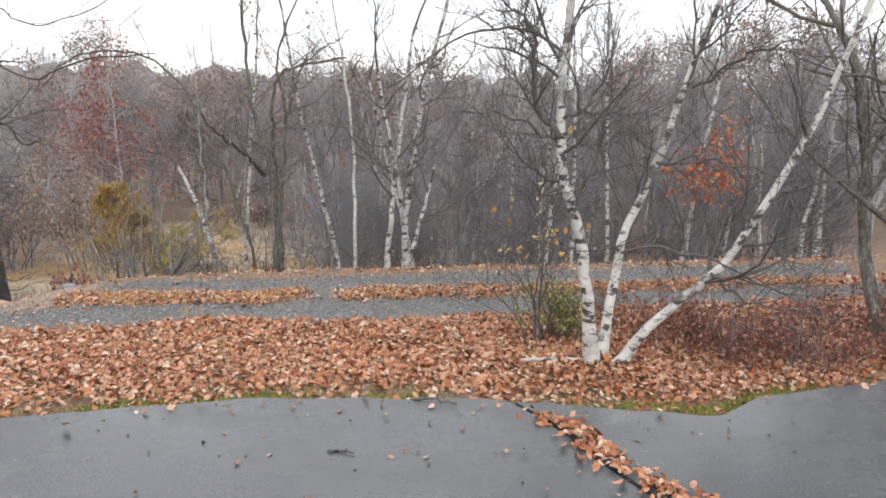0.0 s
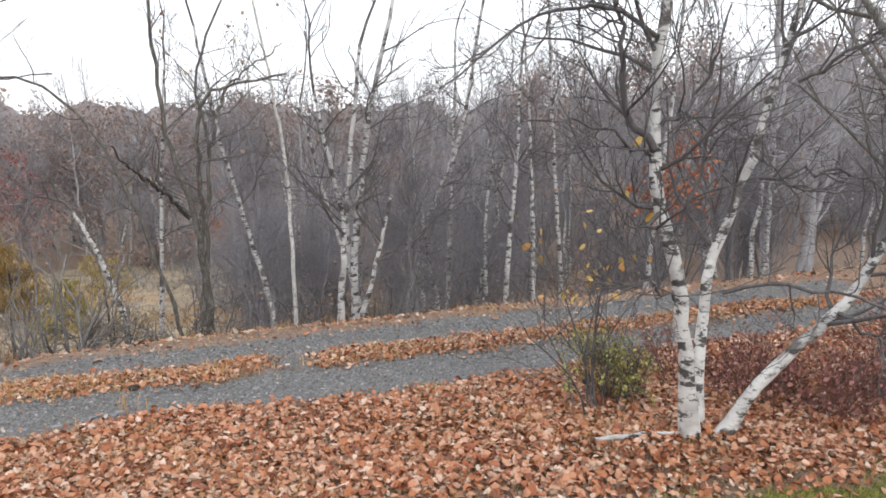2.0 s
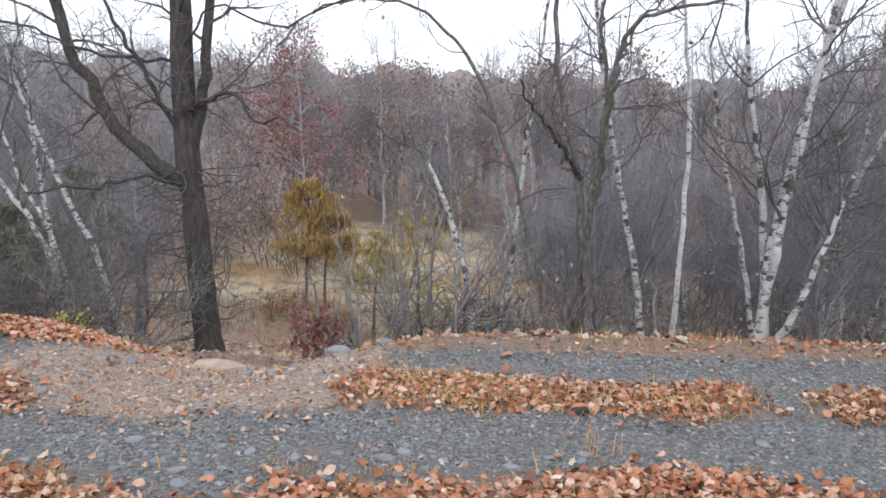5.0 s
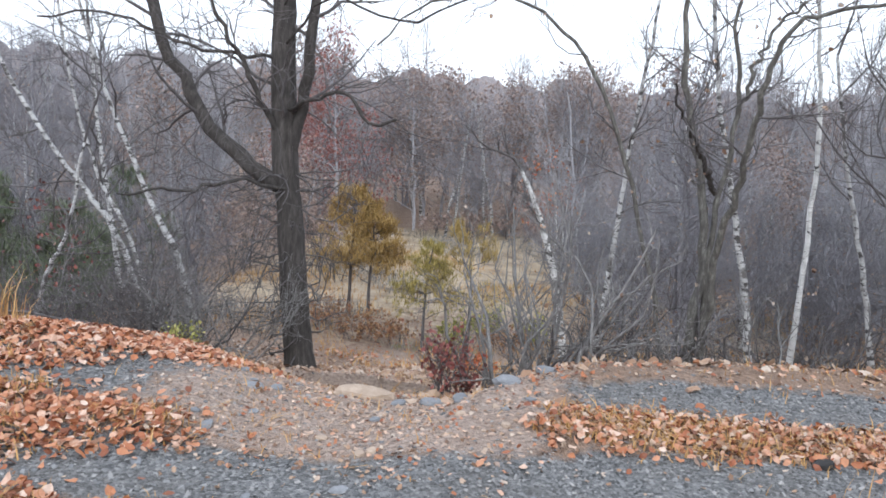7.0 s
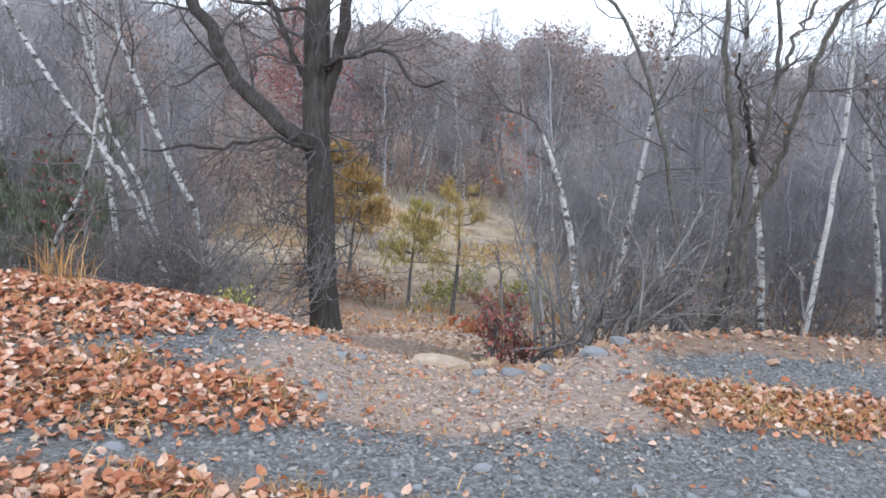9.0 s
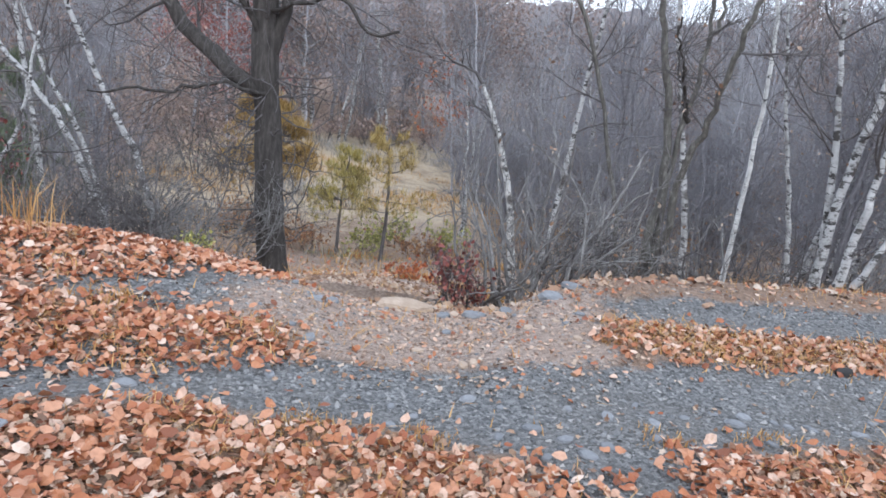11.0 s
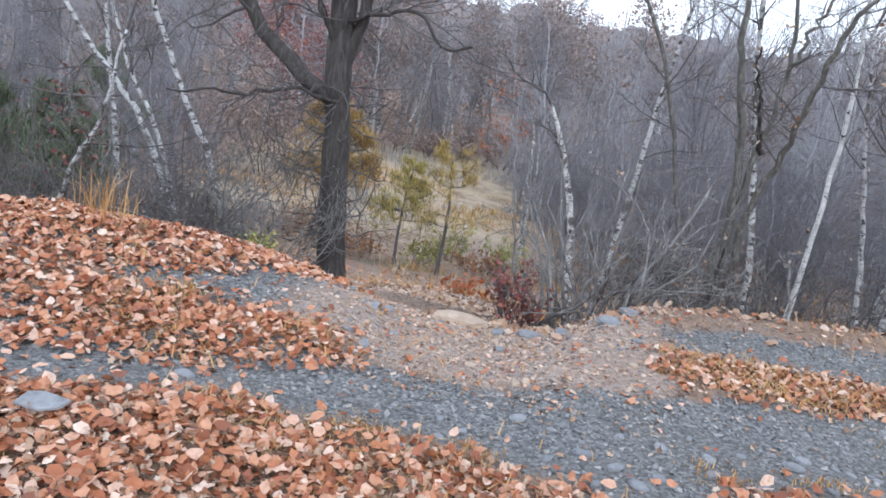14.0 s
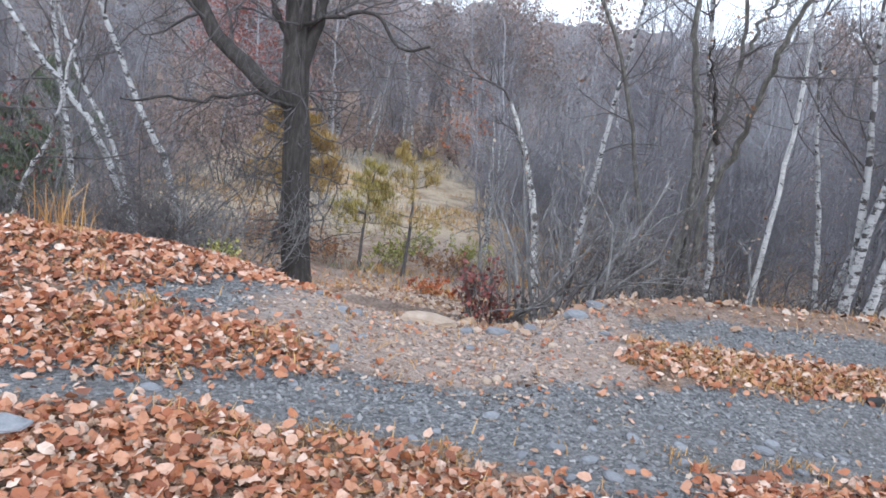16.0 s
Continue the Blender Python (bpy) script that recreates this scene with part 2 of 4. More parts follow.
# ---- helpers of shape ----
class Geo:
    """Vertices and faces that are gathered before one mesh is made of them."""

    def __init__(self):
        self.v, self.f, self.k = [], [], 0

    def add(self, v, f):
        self.v.append(np.asarray(v, float))
        self.f.append([tuple(i + self.k for i in q) for q in f])
        self.k += len(v)

    def add_many(self, v, f):
        """v: pieces x points x 3; f: the faces of one piece."""
        n, p = v.shape[:2]
        f = np.asarray(f)
        self.v.append(v.reshape(-1, 3))
        allf = (f[None] + (np.arange(n) * p)[:, None, None] + self.k).reshape(-1, f.shape[1])
        self.f.append(allf.tolist())
        self.k += n * p

    def tube(self, pts, rad, sides=6, cap=True):
        pts = np.asarray(pts, float)
        n = len(pts)
        rad = np.broadcast_to(np.asarray(rad, float), (n,))
        tan = np.gradient(pts, axis=0)
        tan /= np.linalg.norm(tan, axis=1)[:, None] + 1e-9
        ref = np.array([1.0, 0.13, 0.07]) if abs(tan[0, 0]) < 0.8 else np.array([0.1, 1.0, 0.1])
        u = np.cross(tan, ref)
        u /= np.linalg.norm(u, axis=1)[:, None] + 1e-9
        w = np.cross(tan, u)
        a = np.arange(sides) * 2 * np.pi / sides
        ring = pts[:, None] + rad[:, None, None] * (np.cos(a)[None, :, None] * u[:, None] + np.sin(a)[None, :, None] * w[:, None])
        f = [(i * sides + j, i * sides + (j + 1) % sides, (i + 1) * sides + (j + 1) % sides, (i + 1) * sides + j) for i in range(n - 1) for j in range(sides)]
        if cap:
            f.append(tuple((n - 1) * sides + j for j in range(sides)))
        self.add(ring.reshape(-1, 3), f)

    def make(self, name, material, parent=None, label="", smooth=True):
        me = bpy.data.meshes.new(name)
        faces = [q for g in self.f for q in g]
        me.from_pydata(np.concatenate(self.v) if self.v else [], [], faces)
        if smooth:
            me.shade_smooth()
        me.materials.append(material)
        ob = new(name, me)
        ob.parent = parent
        if label:
            tagged(ob, label)
        return ob


def thing(name, label, category, group="", at=(0, 0, 0), turn=0, scale=1.0):
    ob = new(name)
    ob.empty_display_size = 0.1
    ob.matrix_basis = Matrix.LocRotScale(at, Euler((0, 0, turn)), (scale,) * 3)
    return tagged(ob, label, category, group)


def curve(points, n=16, wobble=0.0, rng=None):
    """A smooth line through a few points."""
    p = np.asarray(points, float)
    p = np.vstack([2 * p[0] - p[1], p, 2 * p[-1] - p[-2]])
    out = []
    for t in np.linspace(0, len(p) - 3 - 1e-6, n):
        i = int(t)
        s = t - i
        a, b, c, d = p[i:i + 4]
        out.append(0.5 * (2 * b + (c - a) * s + (2 * a - 5 * b + 4 * c - d) * s * s + (3 * b - a - 3 * c + d) * s ** 3))
    out = np.array(out)
    if wobble:
        out[1:-1] += rng.normal(0, wobble, (n - 2, 3))
    return out


def unit(v):
    return v / (np.linalg.norm(v) + 1e-9)


def grow(geo, p, d, length, r, depth, rng, kids=(5, 4, 4), sides=4, up=0.12, bend=0.22, thin=0.3, tips=None, spread=(0.5, 1.05)):
    """A branch with its side branches. tips gathers the ends of the last twigs."""
    n = 5 if depth else 3
    pts, q = [p], unit(np.asarray(d, float))
    for _ in range(n):
        q = unit(q + rng.normal(0, bend, 3) + (0, 0, up))
        pts.append(pts[-1] + q * length / n)
    pts = np.array(pts)
    geo.tube(pts, np.linspace(r, max(r * thin, 0.0018), n + 1), max(3, sides), cap=False)
    if tips is not None and depth <= 1:
        tips.extend(pts[1:])
    if depth:
        for k in range(kids[-depth] if depth <= len(kids) else kids[0]):
            s = rng.uniform(0.2, 1.0)
            i = min(int(s * n), n - 1)
            o = pts[i] + (pts[i + 1] - pts[i]) * (s * n - i)
            axis = unit(rng.normal(0, 1, 3))
            q = unit(pts[i + 1] - pts[i])
            side = unit(np.cross(q, axis))
            a = rng.uniform(*spread)
            grow(geo, o, q * math.cos(a) + side * math.sin(a), length * rng.uniform(0.38, 0.68) * (1.1 - 0.4 * s), r * (1 - 0.6 * s) * 0.55,
                 depth - 1, rng, kids, sides - 1, up, bend, thin, tips, spread)


LEAF_A = np.array([(0, -0.5), (0.33, -0.3), (0.43, 0.04), (0.22, 0.36), (-0.03, 0.53), (-0.34, 0.25), (-0.4, -0.2)])
LEAF_B = np.array([(0, -0.6), (0.2, -0.3), (0.46, -0.22), (0.27, 0.05), (0.36, 0.33), (0, 0.55), (-0.36, 0.33), (-0.27, 0.05), (-0.46, -0.22), (-0.2, -0.3)])


def leaves(geo, centres, size, rng, tilt=0.5, outline=LEAF_A, curl=0.6, slim=0.86):
    """Many small curled leaves."""
    n, k = len(centres), len(outline)
    flat = np.vstack([[(0, 0)], outline]) * np.array([slim, 1.0])
    s = size * rng.uniform(0.6, 1.25, n)
    c1, c2 = rng.normal(0, curl, (2, n))
    x, y = flat[None, :, 0] * np.ones((n, 1)), flat[None, :, 1] * np.ones((n, 1))
    z = c1[:, None] * x * x + c2[:, None] * y * y + rng.normal(0, 0.05, (n, k + 1))
    v = np.stack([x, y, z], 2) * s[:, None, None]
    a, b, g = rng.uniform(0, 6.283, n), rng.normal(0, tilt, n), rng.normal(0, tilt, n)
    ca, sa, cb, sb, cg, sg = np.cos(a), np.sin(a), np.cos(b), np.sin(b), np.cos(g), np.sin(g)
    zero, one = np.zeros(n), np.ones(n)
    rz = np.array([[ca, -sa, zero], [sa, ca, zero], [zero, zero, one]]).transpose(2, 0, 1)
    rx = np.array([[one, zero, zero], [zero, cb, -sb], [zero, sb, cb]]).transpose(2, 0, 1)
    ry = np.array([[cg, zero, sg], [zero, one, zero], [-sg, zero, cg]]).transpose(2, 0, 1)
    v = np.einsum("nij,npj->npi", rz @ rx @ ry, v) + np.asarray(centres)[:, None]
    geo.add_many(v, [(0, 1 + i, 1 + (i + 1) % k) for i in range(k)])


def blades(geo, roots, height, width, rng, lean=0.35):
    """Thin two-segment blades of grass or needles."""
    n = len(roots)
    h = height * rng.uniform(0.5, 1.2, n)
    a = rng.uniform(0, 6.283, n)
    out = np.stack([np.cos(a), np.sin(a), np.zeros(n)], 1)
    across = np.stack([-np.sin(a), np.cos(a), np.zeros(n)], 1) * width * 0.5
    l = np.abs(rng.normal(0, lean, n))[:, None] * h[:, None]
    mid = roots + out * l * 0.4 + np.array([0, 0, 1.0]) * h[:, None] * 0.6
    tip = roots + out * l * 1.3 + np.array([0, 0, 1.0]) * h[:, None]
    v = np.stack([roots - across, roots + across, mid + across * 0.7, mid - across * 0.7, tip], 1)
    geo.add_many(v, [(0, 1, 2), (0, 2, 3), (3, 2, 4)])


# ---- lie of the land ----
def wave(x, y, s, seed=0.0):
    """Cheap smooth noise, about -1 to 1."""
    return (np.sin(x * s + 1.7 * seed + 1.3 * np.sin(y * s * 0.8 + seed)) + np.sin(y * s * 1.27 + 2.1 * seed + 1.1 * np.sin(x * s * 1.13 - seed))
            + 0.6 * np.sin((x + y) * s * 2.3 + seed * 3) + 0.4 * np.sin((x - 1.4 * y) * s * 4.1 + seed)) / 3.0


def asphalt_edge(x):
    return np.interp(x, (-30, -6, -2.1, -1.0, 0.2, 1.5, 1.8, 2.7, 6, 30), (-8, 2.0, 3.55, 3.9, 4.02, 3.9, 4.15, 4.55, 5.2, 9)) + 0.03 * wave(np.asarray(x, float), 0 * np.asarray(x, float), 5, 2)


def rut_1_near(x):
    x = np.asarray(x, float)
    return np.interp(x, (-9, -6, -5.2, -4.8, -4.0, -3.5, -3.1, -2.4, -1.7, -0.5, 0.5, 1.4, 4, 9), (4.0, 4.55, 4.82, 4.99, 5.12, 5.03, 5.25, 5.45, 5.76, 5.86, 6.2, 6.62, 7.25, 8.6)) + 0.035 * wave(x, 0 * x, 4.2, 1)


def strip_near(x):
    return 6.84 + 0.26 * x + 0.04 * wave(x, 0 * x, 3.0, 3)


def strip_far(x):
    return 7.2 + 0.23 * x + 0.05 * wave(x, 0 * x, 3.0, 4)


def rut_2_far(x):
    return 7.72 + 0.265 * x + 0.05 * wave(x, 0 * x, 2.6, 5)


def gully(x, y):
    """1 in the washed-out cut through the bank, 0 beside it."""
    half = 0.42 + 0.2 * np.clip(y - 6, 0, 3)
    return np.exp(-(((x + 4.12 + 0.1 * np.clip(y - 6.5, 0, 4)) / half) ** 4))


def crest(x):
    """Where the level ground ends and the slope into the hollow begins."""
    x = np.asarray(x, float)
    e = np.interp(x, (-30, -9, -7, -6.2, -5.5, -4.9, -4.4, -3.7, -3.3, -3.0, -2, 0, 6, 14, 40), (2, 4.9, 5.8, 6.35, 6.45, 6.22, 6.15, 6.4, 6.8, 7.1, 7.48, 8.0, 9.6, 10.8, 12))
    return e


def land(x, y):
    x, y = np.asarray(x, float), np.asarray(y, float)
    d = y - crest(x)
    far = np.interp(x, (-40, 2, 9, 40), (1, 1, 0.62, 0.5))
    z = -far * np.interp(d, (-5, 0, 0.5, 1, 2, 3, 6.5, 12, 20, 28, 60, 400), (0, 0, 0.12, 0.34, 0.83, 1.17, 2.4, 3.5, 4.0, 4.3, 4.5, 4.5))
    z += np.interp(y, (3.9, 4.4, 5.2, 6.5), (0.045, 0.03, -0.01, -0.06))
    cut = np.interp(y, (5.3, 5.8, 6.3, 6.9, 8, 9.25, 10, 14), (-0.04, -0.08, -0.16, -0.31, -0.68, -1.08, -1.3, -2.5))
    z += (np.where(y > 8.4, cut - z, np.minimum(cut - z, 0))) * gully(x, y) * np.clip((14 - y) / 1.5, 0, 1)
    near = np.exp(-np.maximum(0, np.hypot(x + 1, y - 6) - 6) / 8)
    z += 0.016 * wave(x, y, 2.4, 1) + 0.006 * wave(x, y, 9, 4) * near + 0.2 * wave(x, y, 0.33, 6) * np.clip(d / 8, 0, 1)
    rut = np.exp(-((y - (rut_1_near(x) + strip_near(x)) / 2) / 0.28) ** 2) + np.exp(-((y - (strip_far(x) + rut_2_far(x)) / 2) / 0.22) ** 2)
    z -= 0.03 * rut * np.clip(-d * 3, 0, 1)
    z -= 0.38 * np.exp(-(((x + 6.0) / 2.6) ** 2 + ((y - 17) / 3.5) ** 2))
    z += 0.1 * np.exp(-(((x - 1.05) / 0.4) ** 2 + ((y - 4.78) / 0.3) ** 2))
    z += 0.07 * np.exp(-(((x + 6.2) / 1.1) ** 2 + ((y - 6.2) / 0.5) ** 2))
    return z


def sig_y(v):
    return 1 / (1 + np.exp(-np.clip(v, -20, 20) * 14))


def zones(x, y):
    """How much each kind of ground shows: gravel, dirt, moss, sand."""
    d = y - crest(x)
    band = lambda a, b: sig_y(y - a) * sig_y(b - y)
    g = gully(x, y) * np.clip((y - 5.5) / 0.3, 0, 1)
    wide = np.exp(-(((x + 4.0) / 0.95) ** 4)) * np.clip((y - (5.6 + 0.15 * (x + 4))) / 0.25, 0, 1) * np.clip(1.6 - d * 0.5, 0, 1)
    gravel = np.maximum(band(rut_1_near(x), strip_near(x)), band(strip_far(x), rut_2_far(x) + 0.05))
    gravel = np.maximum(gravel, 0.75 * np.exp(-(((x + 3.25) / 0.42) ** 4)) * band(4.6 + 0 * x, 5.9 + 0 * x))
    gravel = np.maximum(gravel, 0.95 * np.exp(-(((x + 5.0) / 0.68) ** 4)) * band(5.68 + 0 * x, 6.5 + 0 * x))
    gap = np.exp(-(((x + 1.1) / 0.2) ** 2)) * band(strip_near(x), strip_far(x))
    gravel = np.maximum(gravel, gap) * (1 - np.maximum(g, wide * 0.9) * sig_y(y - 5.55 - 0.15 * (x + 4)))
    gravel = np.where(x > 4.5, gravel * 0.3, gravel)
    dirt = np.maximum(np.maximum(g, wide), 0.85 * np.clip((y - 6.2) / 0.8, 0, 1) * np.exp(-(((x + 4.5) / 1.1) ** 4)))
    dirt = np.maximum(dirt, 0.45 * np.clip(d - 3, 0, 1))
    dirt = np.maximum(dirt, np.exp(-(((x + 4.65 + 0.16 * (y - 8)) / (0.75 + 0.09 * np.clip(y - 8, 0, 9))) ** 4)) * (y > 7) * (y < 17.5))
    edge = asphalt_edge(x)
    moss = np.exp(-((y - edge - 0.15) / 0.16) ** 2) * np.clip(0.55 + 0.9 * wave(x, 0 * x, 2.1, 3), 0, 1)
    moss = np.maximum(moss, 0.6 * np.exp(-(((x + 6.4) / 2.0) ** 2 + ((y - 18.4) / 1.0) ** 2)))
    sand = np.clip((d - 13) / 4, 0, 1) * np.exp(-(((x + 8.0 + 0.12 * (y - 20)) / 5.5) ** 4)) * np.clip((39 - y) / 5, 0, 1)
    sand = np.maximum(sand, 0.42 * np.exp(-(((x + 6.2) / 1.6) ** 2)) * np.clip((d - 3) / 2, 0, 1))
    sand = np.maximum(sand, 0.45 * np.clip((d - 8) / 5, 0, 1) * np.exp(-(((x + 4) / 14) ** 4)) * np.clip((32 - y) / 5, 0, 1))
    return {"gravel": gravel, "dirt": dirt, "moss": moss, "sand": sand}


def steps(lo, hi, fine, far_lo, far_hi):
    inner = np.arange(lo, hi, fine)
    out, s, left = [hi], fine, []
    while out[-1] < far_hi:
        s *= 1.16
        out.append(out[-1] + s)
    p, s = lo, fine
    while p > far_lo:
        s *= 1.16
        p -= s
        left.append(p)
    return np.concatenate([left[::-1], inner, out])


def build_ground():
    xs, ys = steps(-8.0, 4.5, 0.06, -900, 900), steps(3.2, 10.0, 0.06, -900, 900)
    X, Y = np.meshgrid(xs, ys)
    Z = land(X, Y)
    nx, ny = len(xs), len(ys)
    i = (np.arange(ny - 1)[:, None] * nx + np.arange(nx - 1)[None]).ravel()
    me = bpy.data.meshes.new("ground")
    me.from_pydata(np.stack([X.ravel(), Y.ravel(), Z.ravel()], 1), [], np.stack([i, i + 1, i + nx + 1, i + nx], 1).tolist())
    for name, v in zones(X, Y).items():
        me.attributes.new(name, "FLOAT", "POINT").data.foreach_set("value", np.ascontiguousarray(v.ravel(), dtype=np.float32))
    me.shade_smooth()
    me.materials.append(M_GROUND)
    tagged(new("ground", me), "brown woodland soil with two grey gravel wheel tracks and a tan washed-out cut", "ground", kind="structure")


build_ground()


def seam(y):
    return 0.56 + (3.78 - y) * 0.55 + 0.02 * np.sin(y * 9)


def build_asphalt(name, side, label, material):
    vs = np.linspace(0, 1, 40) ** 0.6
    us = np.linspace(0, 1, 120)
    verts, top = [], 0.1
    for v in vs:
        for u in us:
            y0 = -9.0
            if side < 0:
                x = -14 + u * 14
                e = float(asphalt_edge(min(x, 0.5)))
                y = y0 + (e - y0) * v
                x = -14 + u * (float(seam(y)) - 0.02 + 14)
                y = y0 + (float(asphalt_edge(x)) - y0) * v
            else:
                y = y0 + (4.0 - y0) * v
                x = float(seam(y)) + 0.02 + u ** 1.5 * 12
                y = y0 + (float(asphalt_edge(x)) - y0) * v
            z = top + 0.004 * math.sin(x * 2.1 + y) + 0.003 * math.sin(y * 5 + x * 3)
            verts.append((x, y, z))
    n = len(us)
    bm = bmesh.new()
    bv = [bm.verts.new(v) for v in verts]
    for i in range(len(vs) - 1):
        for j in range(n - 1):
            bm.faces.new((bv[i * n + j], bv[i * n + j + 1], bv[(i + 1) * n + j + 1], bv[(i + 1) * n + j]))
    rim = [e for e in bm.edges if e.is_boundary]
    low = bmesh.ops.extrude_edge_only(bm, edges=rim)["geom"]
    for g in low:
        if isinstance(g, bmesh.types.BMVert):
            g.co.z -= 0.14
    me = bpy.data.meshes.new(name)
    bm.to_mesh(me)
    bm.free()
    me.materials.append(material)
    tagged(new(name, me), label, "pavement", kind="structure")


build_asphalt("pavement", -1, "wet grey asphalt pad with shallow puddled sheen", M_ASPHALT)
build_asphalt("pavement", 1, "dark wet asphalt pad beside a leaf-filled seam", M_ASPHALT_DARK)


# ---- trees that stand near the track ----
def zl(x, y):
    return float(land(x, y))


def stem(geo, points, r0, r1, rng, n=22, sides=10, wobble=0.006, flare=0.0):
    c = curve(points, n, wobble, rng)
    r = np.linspace(r0, r1, n) * rng.uniform(0.94, 1.06, n)
    if flare:
        r[:3] *= (1 + flare, 1 + flare * 0.4, 1 + flare * 0.12)
    geo.tube(c, r, sides)
    return c, r


def limbs(geo, c, r, rng, count, lo, hi, length, depth=2, kids=(5, 4), tips=None, up=0.1, out=(0.7, 1.3), fat=0.45, cap=0.017):
    """Side branches along a trunk's line c, between the shares lo and hi of it."""
    n = len(c)
    for k in range(count):
        s = rng.uniform(lo, hi) * (n - 2)
        i = int(s)
        q = unit(c[i + 1] - c[i])
        side = unit(np.cross(q, unit(rng.normal(0, 1, 3))))
        a = rng.uniform(*out)
        grow(geo, c[i] + (c[i + 1] - c[i]) * (s - i), q * math.cos(a) + side * math.sin(a), length * rng.uniform(0.5, 1.15) * (1.15 - 0.5 * s / n),
             min(r[i] * fat, cap), depth, rng, kids, 5, up, tips=tips)


def birch(label, paths, seed, r=0.06, count=9, length=1.3, lo=0.3, material=None, leafy=0, group="birches along the track", boughs=()):
    rng = np.random.default_rng(seed)
    x, y, _ = paths[0][0]
    t = thing("birch_tree", label, "tree", group, (x, y, zl(x, y)))
    o = np.array([x, y, zl(x, y)])
    crown, tips = Geo(), []
    r = r * (0.88 if material == M_BIRCH_FAR else 1)
    for k, path in enumerate(paths):
        p = np.array(path, float) - o
        p[0, 2] = zl(path[0][0], path[0][1]) - o[2] - 0.05
        g = Geo()
        rr = r if k == 0 else r * 0.82
        c, rad = stem(g, p, rr, rr * 0.4, rng, flare=0.55)
        g.make("trunk", material or M_BIRCH, t)
        limbs(crown, c, rad, rng, count, lo, 0.97, length, tips=tips, kids=(6, 5), cap=0.012)
        grow(crown, c[-1], c[-1] - c[-2], length, rad[-1], 2, rng, (6, 5), 5, tips=tips)
    for pts, br in boughs:
        g = Geo()
        c, rad = stem(g, np.array(pts) - o, br, br * 0.3, rng, 14, 7, 0.012)
        limb = g.make("limb", M_TWIG, t, "dark crooked side limb")
        spray = Geo()
        limbs(spray, c, rad, rng, 11, 0.1, 0.98, 0.55, tips=tips, fat=0.5, kids=(5, 4))
        tagged(spray.make("twig_spray", M_TWIG, limb), kind="stuff")
    crown.make("crown", M_TWIG, t, "fine dark bare twigs")
    if leafy:
        lf = Geo()
        pick = rng.choice(len(tips), leafy)
        leaves(lf, np.array(tips)[pick] + rng.normal(0, 0.02, (leafy, 3)), 0.055, rng, 1.2)
        lf.make("foliage", M_YELLOW, t, "few last yellow leaves")
    return t


birch("three-stemmed white birch with black scars leaning over fallen leaves",
      [[(0.97, 4.7, 0), (0.89, 4.64, 0.6), (0.8, 4.58, 1.0), (0.68, 4.55, 1.4), (0.66, 4.5, 1.9), (0.7, 4.45, 2.6), (0.75, 4.4, 4.6)],
       [(1.03, 4.78, 0), (1.09, 4.9, 0.46), (1.2, 5.0, 0.94), (1.36, 5.0, 1.36), (1.5, 5.0, 1.86), (1.73, 5.05, 2.54), (2.42, 5.2, 4.75)],
       [(1.1, 4.7, 0), (1.3, 4.68, 0.34), (1.5, 4.66, 0.55), (1.68, 4.62, 0.74), (1.9, 4.57, 1.16), (2.13, 4.55, 1.66), (2.4, 4.6, 2.4), (3.1, 4.7, 4.0)]],
      11, r=0.041, count=8, length=0.9, lo=0.35, boughs=(([(0.66, 4.52, 1.5), (0.5, 4.5, 1.72), (0.48, 4.48, 2.05), (0.2, 4.4, 2.3)], 0.018), ([(0.68, 4.5, 1.95), (0.4, 4.45, 2.1), (0.05, 4.4, 2.0), (-0.3, 4.4, 1.75)], 0.012),
                                                     ([(0.68, 4.55, 1.45), (0.4, 4.5, 1.6), (0.05, 4.45, 1.62)], 0.01), ([(0.68, 4.5, 1.6), (0.85, 4.5, 1.75), (0.95, 4.45, 2.1)], 0.012),
                                                     ([(1.28, 4.75, 1.35), (1.5, 4.6, 1.38), (1.85, 4.5, 1.36)], 0.011), ([(1.9, 4.55, 1.16), (2.2, 4.5, 1.3), (2.7, 4.5, 1.32)], 0.011),
                                                     ([(1.1, 4.7, 0.8), (1.4, 4.4, 0.88), (1.75, 4.3, 0.75), (2.1, 4.3, 0.6)], 0.01), ([(1.6, 4.55, 0.72), (1.8, 4.4, 0.6), (2.2, 4.35, 0.55)], 0.01),
                                                     ([(0.85, 4.6, 0.8), (0.65, 4.55, 0.9), (0.42, 4.5, 0.86)], 0.01), ([(1.45, 4.75, 1.8), (1.75, 4.6, 2.0), (2.1, 4.5, 2.1)], 0.011)))
birch("straight slender white birch rising from the bank", [[(-1.31, 10.5, -1.2), (-1.325, 10.5, 0.3), (-1.37, 10.5, 1.3), (-1.46, 10.5, 1.9), (-1.65, 10.5, 3.0), (-1.85, 10.5, 4.4)]], 12, r=0.026, count=9, length=0.9, lo=0.55, material=M_BIRCH_PLAIN)
birch("pair of scarred grey birches on the bank", [[(-0.6, 10.1, -1), (-0.6, 10.1, 0.1), (-0.5, 10.1, 1.0), (-0.38, 10.1, 1.8), (-0.1, 10.1, 3.0)],
      [(-0.5, 10.2, -1), (-0.66, 10.2, 0.3), (-0.8, 10.2, 1.0), (-1.0, 10.2, 2.0)]], 13, r=0.058, count=8, material=M_BIRCH_FAR, lo=0.4)
